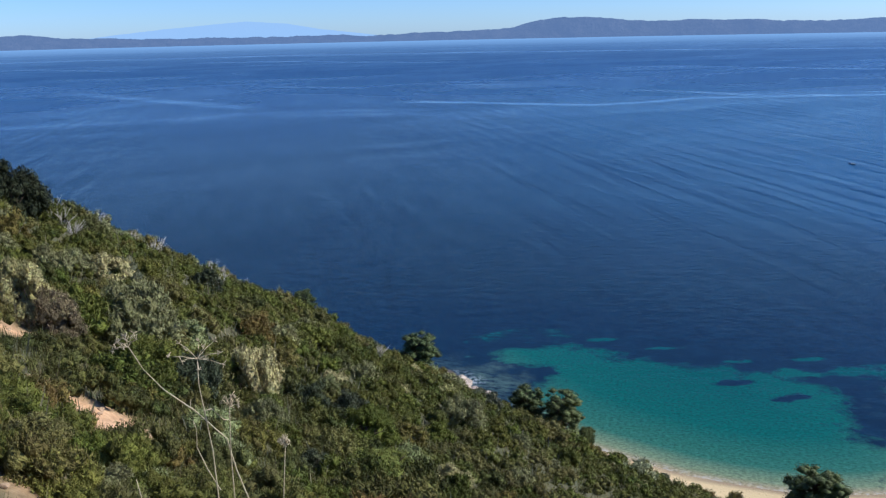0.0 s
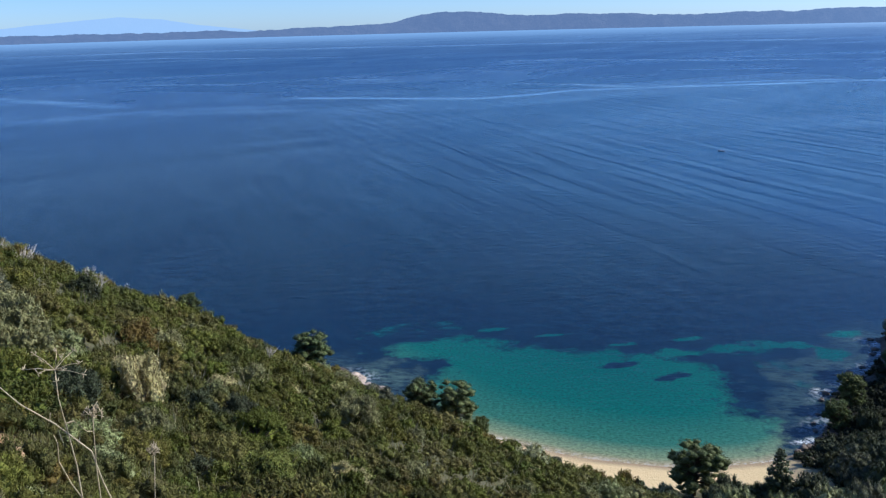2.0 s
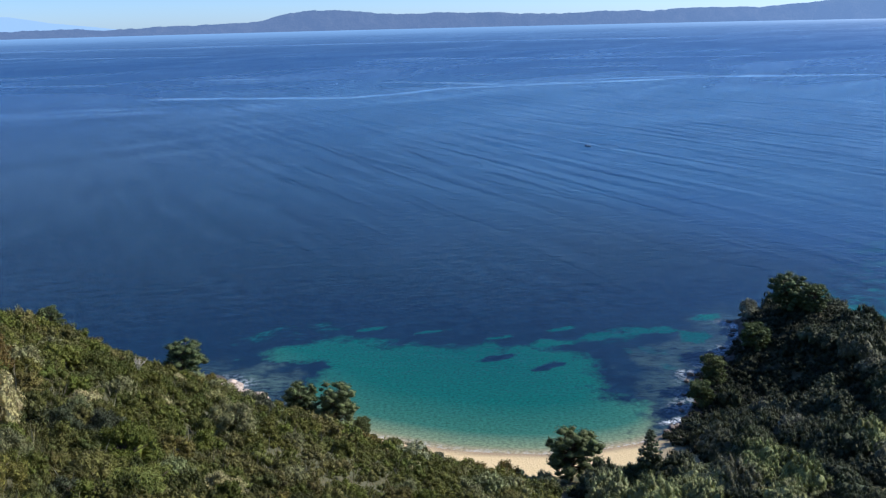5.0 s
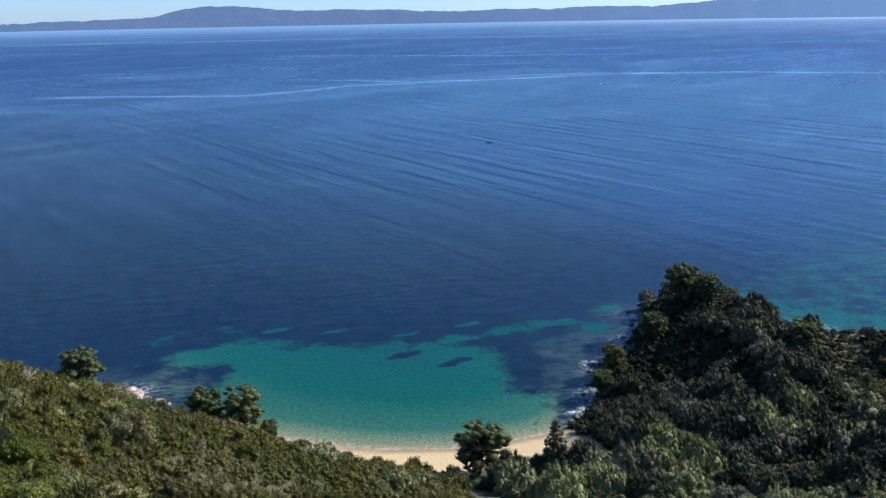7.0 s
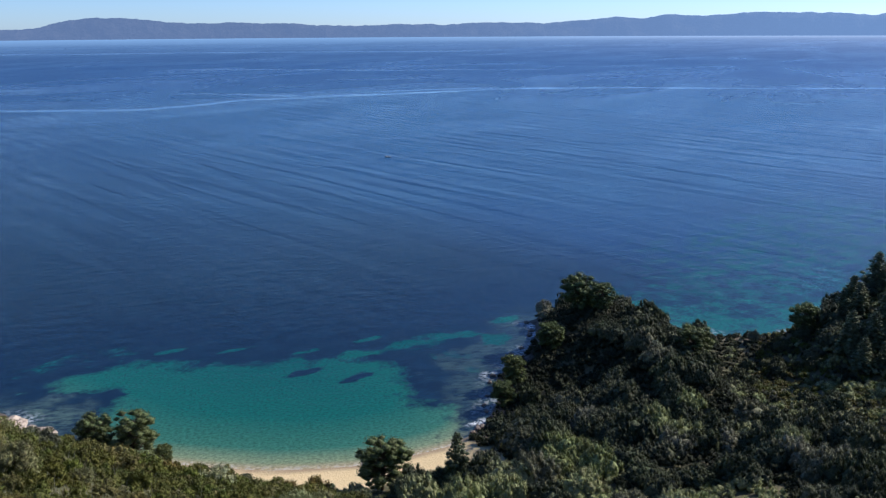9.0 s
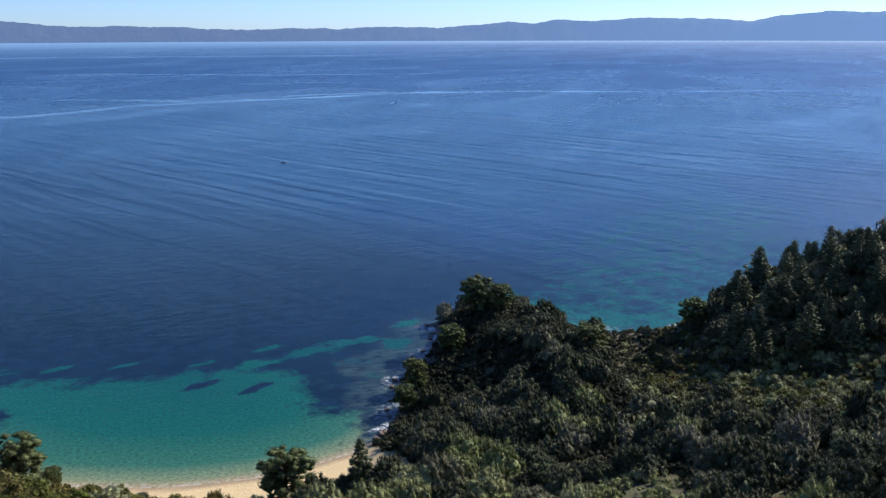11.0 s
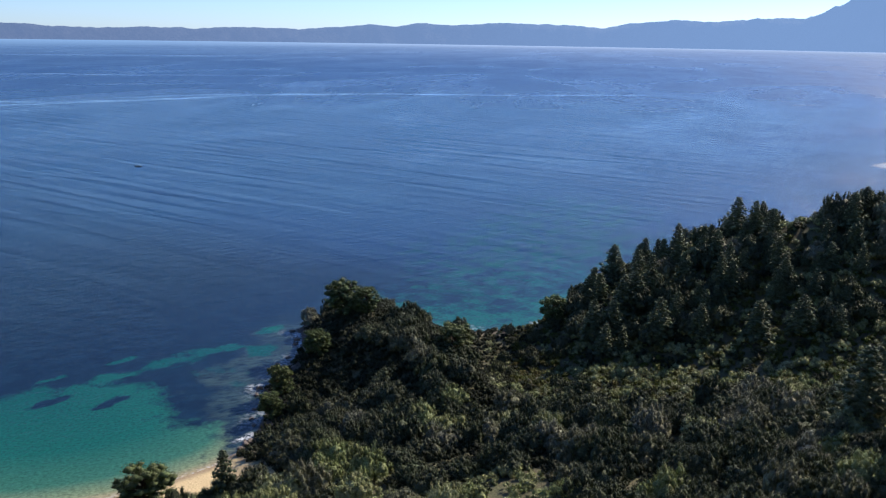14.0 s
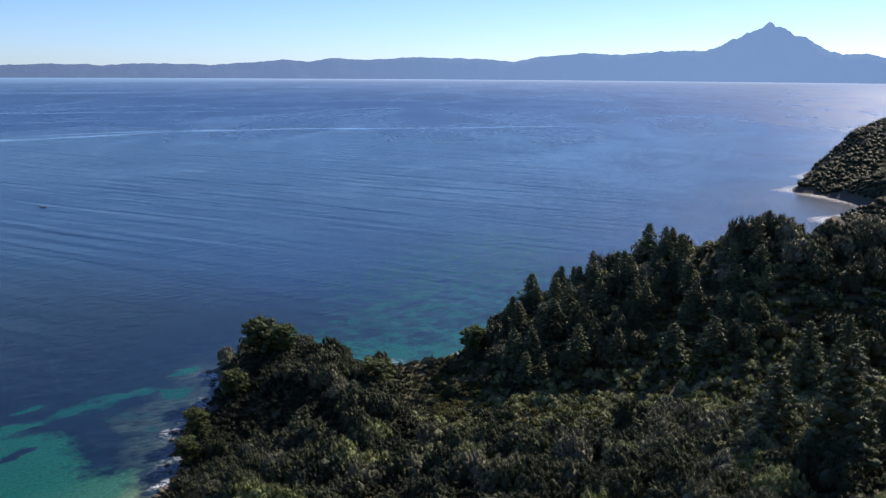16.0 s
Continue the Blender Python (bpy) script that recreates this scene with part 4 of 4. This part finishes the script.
for x, y, z in strew(1.8, 24, 60, 100, 178, on_floor):
    s0 = float(shore_distance(np.array([x]), np.array([y]), LAND)[0])
    if x < 98 or (x < 128 and y > 84):
        groves["low"].append((x, y, z, rng.uniform(0.9, 1.5) * (0.75 + 0.03 * min(s0, 9)) * (0.75 if x > 90 and y < 112 else 1.0), rng.uniform(0.8, 1.2), rng.rand()))
for x, y, z in strew(1.5, 50, 84, 112, 176, on_floor):
    if math.hypot(x, y) < 150 or rng.rand() < 0.5:
        groves["heath"].append((x, y, z, rng.uniform(0.5, 1.15), rng.uniform(0.7, 1.2), rng.rand()))
for k in range(22):
    x, y = at_bearing(69.5 + 0.45 * k, rng.uniform(156, 172))
    groves["tall"].append((x, y, height(x, y), rng.uniform(2.2, 3.2), rng.uniform(1.2, 1.6), rng.rand()))
grow(groves["leafy"], MAQUIS, "light", ("leafy_bush", "valley_bushes"), ("rounded bush in the valley, light green as if sunlit", "bush", "light bushes in the valley", "bushes filling the valley, light green as if sunlit"), 200)
grow(groves["tall"], MAQUIS, "maquis", ("maquis_bush", "tall_maquis"), ("tall dark green rounded maquis bush", "bush", "tall bushes of the valley and headlands", "tall dark maquis of the headlands"), 300)
grow(groves["soft"], LOW_MAQUIS, "light", ("leafy_bush", "low_valley_bushes"), ("", "bush", "", "low bushes filling the valley, light green as if sunlit"), 0)
# this low layer carries the shaded gaps in its dark colour
grow(groves["low"], LOW_MAQUIS, "understory", ("maquis_bush", "low_maquis"), ("", "bush", "", "low maquis over valley and headlands, darkened for shade"), 0)
grow(groves["brush"], LOW_MAQUIS, "light", ("maquis_bush", "hill_brush"), ("", "bush", "", "low olive brush on the second hill, lightened as if sunlit"), 0)
grow(groves["heath"], SCRUB, "low_scrub", ("heath_shrub", "hill_heath"), ("", "scrub", "", "low brownish heath on the second hill"), 0)


def rounded_pine(x, y, tall, wide, label, lean=(0, 0), seed=1, low=0.2):
    """A seaside pine: bent trunk, spreading limbs, a clumped rounded crown."""
    g = np.random.RandomState(seed)
    base = new("pine_tree")
    base.matrix_world = Matrix.Translation((x, y, height(x, y) - 0.1))
    top = Vector((lean[0], lean[1], tall * 0.86))
    bend = [Vector((0, 0, 0)), top * 0.35 + Vector((0.1, 0.05, 0)), top * 0.7 - Vector((0.06, 0, 0)), top]
    bars = [(bend, [0.035 * tall, 0.028 * tall, 0.02 * tall, 0.008 * tall], 7)]
    lobes = []
    for k in range(150):
        a, h = k * 2.4 + g.uniform(-0.4, 0.4), g.uniform(low, 0.98)
        q = 0.5 * wide * math.sqrt(max(0.05, 1 - ((h - 0.5 - 0.3 * low) / (0.62 - 0.4 * low)) ** 2)) * g.uniform(0.3, 0.9)
        end = Vector((lean[0] * h + q * math.cos(a), lean[1] * h + q * math.sin(a), tall * (h - 0.04)))
        root = Vector((lean[0] * h * 0.8, lean[1] * h * 0.8, tall * (h * 0.72)))
        bars.append(([root, root.lerp(end, 0.5) + Vector((0, 0, 0.1)), end], [0.012 * tall, 0.008 * tall, 0.004 * tall], 4))
        r = wide * g.uniform(0.05, 0.105)
        lobes.append((end[:], (r * 1.2, r * 1.2, r * 0.75)))
    for name, me in (("trunk", tubes("trunk", bars, "bark")), ("crown", crown_mesh("crown", g, lobes, 11000, 0.12, "pine", core=0.8, loose=0.4, shoot=0.6))):
        new(name, me).parent = base
    return tagged(base, label, "pine tree", "pine trees")


def conifer(tall, wide, seed):
    """A pointed conifer: straight trunk and drooping tiers of clumps. Returns an Empty with its parts."""
    g = np.random.RandomState(seed)
    base = new("conifer_tree")
    bars, lobes = [([(0, 0, 0), (0.04, 0, tall * 0.5), (0, 0, tall * 0.98)], [0.025 * tall, 0.015 * tall, 0.004 * tall], 6)], []
    for k in range(120):
        h = 0.08 + 0.9 * (k / 120)
        a = k * 2.4 + g.uniform(-0.4, 0.4)
        tier = 0.8 + 0.2 * math.cos(9 * 2 * math.pi * h + 1.5 * math.sin(a)) + g.uniform(-0.12, 0.12)
        q = 0.5 * wide * (1.03 - h) ** 0.75 * g.uniform(0.55, 1.0) * tier
        end = Vector((q * math.cos(a), q * math.sin(a), tall * h))
        if k % 3 == 0:
            bars.append(([(0, 0, tall * (h - 0.02)), end], [0.006 * tall, 0.003 * tall], 3))
        r = wide * (0.035 + 0.055 * (1 - h)) * g.uniform(0.7, 1.3)
        lobes.append((end[:], (r * 1.2, r * 1.2, r)))
    for k in range(6):
        lobes.append(((0, 0, tall * (0.18 + 0.12 * k)), [0.3 * wide * (0.95 - 0.14 * k)] * 2 + [0.1 * tall]))
    for name, me in (("trunk", tubes("trunk", bars, "bark")), ("crown", crown_mesh("crown", g, lobes, 3800, 0.13, "fir", core=0.75, upright=0.2, loose=0.35, shoot=0.6))):
        new(name, me).parent = base
    return tagged(base, "dark pointed conifer on the wooded hill", "conifer", "conifers on the hill")


for b, d, tall, wide, label, lean, seed in [
        (-1.9, 131, 6.8, 7.0, "rounded dark pine on the spur above the rocks", (0.3, 0), 1),
        (8.0, 112, 6.6, 7.0, "broad dark pine above the beach's edge", (0.3, 0), 2),
        (5.8, 113, 5.8, 5.6, "narrow dark pine above the beach's edge", (-0.3, 0), 3),
        (-9.6, 100, 4.6, 3.2, "small dark pine on the crest of the spur", (0, 0), 4),
        (9.8, 108, 3.0, 2.6, "small dark pine beside the beach", (0.2, 0), 5),
        (24.9, 90, 6.4, 6.8, "lone spreading pine behind the beach", (0.3, 0), 6),
        (38.7, 150, 6.8, 7.6, "dark pine leaning from the headland's tip", (-1.3, 0.3), 7),
        (39.9, 148, 4.6, 5.4, "low dark pine on the headland's tip", (0, 0), 13),
        (36.7, 139, 4.4, 5.0, "dark pine on the headland's seaward edge", (-0.6, 0), 8),
        (34.3, 129, 5.0, 4.5, "dark pine on the headland's seaward edge", (-0.8, 0), 9),
        (33.6, 121, 4.0, 4.0, "dark pine on the headland's seaward edge", (-0.6, 0), 12),
        (46.1, 133, 6.5, 6.5, "tall dark pine on the headland's neck", (0, 0), 10),
        (52.9, 153, 4.6, 6.0, "dark pine at the foot of the second hill", (-0.8, 0), 11)]:
    rounded_pine(*at_bearing(b, d), tall, wide, label, lean, seed, 0.28 if seed == 6 else 0.15)

FIRS = [conifer(7.0, 4.8, 20 + k) for k in range(4)]
spots = [(30.3, 89.5, 0.95), (65.9, 135, 0.95), (68.4, 135, 0.95), (70.5, 135, 0.7), (72.6, 104, 1.5), (76.6, 98, 2.0), (74.1, 128, 1.45), (76.2, 134, 1.3)]
for k in range(74):
    b = 55.0 + 17 * ((k * 0.618) % 1.0) + rng.normal(scale=0.5)
    d = 167 - 32 * rng.rand()
    spots.append((b, d, rng.uniform(0.45, 1.15) * (0.85 if b > 65.5 else 1.0)))
for k, (b, d, size) in enumerate(spots):
    x, y = at_bearing(b, d)
    m = Matrix.Translation((x, y, height(x, y) - 0.1)) @ Matrix.Rotation(rng.uniform(0, 6.28), 4, "Z")
    ob = FIRS[k] if k < 4 else copy_thing(FIRS[k % 4], m)
    ob.matrix_basis = m @ Matrix.Diagonal((size * rng.uniform(0.95, 1.5), size * rng.uniform(0.95, 1.5), size, 1))

# scrub on the far capes: nobody could count it
cx, cy = rng.uniform((330, -40), (620, 160), (36000, 2)).T
cz, cs, _ = land(cx, cy)
kept = (cs > 2.5) & (np.degrees(np.arctan2(cx, cy)) < 82)
radius = 0.8 + 1.3 * rng.rand(len(cx)) ** 2
lobes = [((x, y, z + 0.25 * r), (r, r, r * 0.8)) for x, y, z, r in zip(cx[kept], cy[kept], cz[kept], radius[kept])]
# dark leaf tones paint the capes' backlit look
tagged(new("cape_scrub", crown_mesh("cape_scrub", rng, lobes, 60000, 0.5, "understory")), "scrub covering the far capes, darkened like a silhouette", "scrub", kind="stuff")

# ------------------------------------------------------------------ boat
def rowing_boat(x, y, turn):
    base = new("boat")
    base.matrix_world = Matrix.Translation((x, y, 0)) @ Matrix.Rotation(radians(turn), 4, "Z") @ Matrix.Diagonal((0.72, 0.62, 0.42, 1))
    n, verts, faces = 9, [], []
    for k in range(n):
        u = k / (n - 1)
        half = 0.75 * math.sin(math.pi * (0.12 + 0.62 * (1 - u))) * (1 if k < n - 1 else 0.05)
        px = -1.9 + 3.8 * u
        verts += [(px, -half, 0.55 + 0.2 * u), (px, -half * 0.7, -0.1), (px, half * 0.7, -0.1), (px, half, 0.55 + 0.2 * u)]
    for k in range(n - 1):
        for q in range(3):
            faces.append((4 * k + q, 4 * k + 4 + q, 4 * k + 5 + q, 4 * k + 1 + q))
    faces.append((0, 1, 2, 3))
    hull = new("hull", mesh_of("hull", verts, faces, "hull", False))
    hull.modifiers.new("skin", "SOLIDIFY").thickness = 0.05
    hull.parent = base
    for px in (-1.0, 0.3):
        bm = bmesh.new()
        bmesh.ops.create_cube(bm, size=1, matrix=Matrix.Translation((px, 0, 0.62)) @ Matrix.Diagonal((0.7, 1.15, 0.08, 1)))
        me = bpy.data.meshes.new("bench")
        bm.to_mesh(me), bm.free()
        me.materials.append(MAT["boat_light"])
        new("bench", me).parent = base
    return tagged(base, "small dark open boat lying on the sea", "boat")


rowing_boat(162.2, 341.9, 128)


# ------------------------------------------------------------------ rocks
def rock_mesh(seed, material):
    g = np.random.RandomState(seed)
    bm = bmesh.new()
    bmesh.ops.create_icosphere(bm, subdivisions=2, radius=1)
    stretch, shift = g.uniform(0.7, 1.3, 3), Vector(g.uniform(-50, 50, 3))
    for v in bm.verts:
        k = 1 + 0.55 * noise.noise(v.co * 0.9 + shift) + 0.25 * noise.noise(v.co * 2.6 + shift)
        v.co = Vector((v.co.x * stretch[0] * k, v.co.y * stretch[1] * k, v.co.z * 0.7 * k))
    me = bpy.data.meshes.new("rock")
    bm.to_mesh(me), bm.free()
    me.materials.append(MAT[material])
    return me


MAT["bank_stone"] = rock("bank_stone", (0.46, 0.30, 0.17), (0.64, 0.46, 0.29))
ROCKS = {"bank_stone": [rock_mesh(k, "bank_stone") for k in range(7)], "rock": [rock_mesh(k, "rock") for k in range(7)], "pale_rock": [rock_mesh(k, "pale_rock") for k in range(7)]}
spots = []
for k in range(34):
    u = rng.rand()
    spots.append((0.5 + 7 * u + rng.uniform(-1.6, 1.0), 131.5 - 8.5 * u + rng.uniform(-2.0, 1.6), rng.uniform(0.35, 1.3) * (1.15 - 0.5 * u), "pale rock at the water's edge", "rocks by the cove"))
for (x0, y0), (x1, y1) in zip(COAST[18:25], COAST[19:26]):
    for k in range(3):
        u = rng.rand()
        spots.append((x0 + u * (x1 - x0) + rng.uniform(-1.8, 1.2), y0 + u * (y1 - y0) + rng.uniform(-1.0, 2.0), rng.uniform(0.2, 0.6), "brown rock below the headland", "rocks by the headland"))
for bx, by, r in BARE:
    for k in range(3):
        spots.append((bx + rng.uniform(-r, r), by + rng.uniform(-r, r), rng.uniform(0.04, 0.10), "ochre stone on the bare bank", "stones on the bank"))
for x, y, size, text, group in spots:
    ob = new("rock", ROCKS["pale_rock" if text.startswith("pale") else "bank_stone" if text.startswith("ochre") else "rock"][rng.randint(7)])
    z = max(height(x, y), -0.05 * size)
    ob.matrix_world = Matrix.Translation((x, y, z + 0.1 * size)) @ Matrix.Rotation(rng.uniform(0, 6.28), 4, "Z") @ Matrix.Scale(size, 4)
    tagged(ob, text, "rock", group)


# ------------------------------------------------------------------ dry umbel stalks beside the viewer
def umbel(tip, towards, wide, parent):
    """The dry flower head of a stalk: spokes that end in small tufts."""
    d = Vector(towards).normalized()
    u = d.orthogonal().normalized()
    w, bars, tip = d.cross(u), [], Vector(tip)
    for k in range(11):
        a, q = k * 2.4, wide * math.sqrt((k + 0.6) / 11)
        end = tip + d * (0.09 - 0.05 * q / wide) + q * (math.cos(a) * u + math.sin(a) * w)
        bars.append(([tip, tip.lerp(end, 0.55) + d * 0.015, end], [0.003, 0.0025, 0.002], 4))
        for j in range(6):
            tuft = end + Vector(rng.uniform(-1, 1, 3)) * 0.028 + d * 0.012
            bars.append(([end, tuft], [0.002, 0.0035], 3))
    new("flower_head", tubes("flower_head", bars, "straw")).parent = parent


def dry_plant(label, stems, heads):
    base = new("dry_stalk")
    for path, thick in stems:
        n = len(path)
        new("stem", tubes("stem", [(path, [0.72 * thick * (1.15 - 0.6 * k / (n - 1)) for k in range(n)], 6)], "straw")).parent = base
    for tip, towards, wide in heads:
        umbel(tip, towards, wide, base)
    return tagged(base, label, "dry plant")


dry_plant("tall dry umbel stalk with a pale flower head",
          [([(-1.80, 6.25, 50.3), (-1.82, 6.24, 51.44), (-1.83, 6.24, 51.84), (-1.86, 6.23, 52.15), (-1.885, 6.22, 52.4), (-1.88, 6.22, 52.62)], 0.0085),
           ([(-1.86, 6.23, 52.19), (-1.81, 6.24, 52.2), (-1.77, 6.25, 52.15), (-1.73, 6.26, 52.1), (-1.69, 6.27, 52.09)], 0.007)],
          [((-1.88, 6.22, 52.62), (0.2, -0.3, 1), 0.23)])
dry_plant("leaning dry umbel stalk with branching stems",
          [([(-1.50, 6.32, 50.3), (-1.6, 6.3, 51.4), (-1.67, 6.28, 51.66), (-1.72, 6.27, 51.93), (-1.93, 6.21, 52.2), (-2.13, 6.14, 52.41), (-2.25, 6.1, 52.59), (-2.33, 6.07, 52.78)], 0.0085),
           ([(-1.70, 6.27, 51.4), (-1.70, 6.27, 51.8), (-1.69, 6.28, 52.05), (-1.68, 6.28, 52.2)], 0.007),
           ([(-1.80, 6.25, 51.5), (-1.88, 6.22, 51.7), (-1.94, 6.2, 51.9), (-1.93, 6.2, 52.05), (-1.95, 6.2, 52.12)], 0.006),
           ([(-1.93, 6.21, 52.2), (-1.96, 6.2, 52.24), (-1.95, 6.2, 52.3)], 0.006)],
          [((-2.33, 6.07, 52.78), (-0.5, -0.2, 1), 0.12), ((-1.68, 6.28, 52.2), (0.2, -0.3, 1), 0.07)])
dry_plant("thin dry stalk beside the umbel plants", [([(-1.36, 6.35, 50.2), (-1.33, 6.36, 51.36), (-1.29, 6.37, 51.8)], 0.007)], [((-1.29, 6.37, 51.8), (0, -0.2, 1), 0.04)])
dry_plant("short dry stalk on the bank", [([(-2.3, 6.1, 50.6), (-2.36, 6.06, 51.56), (-2.38, 6.05, 51.72)], 0.007)], [])
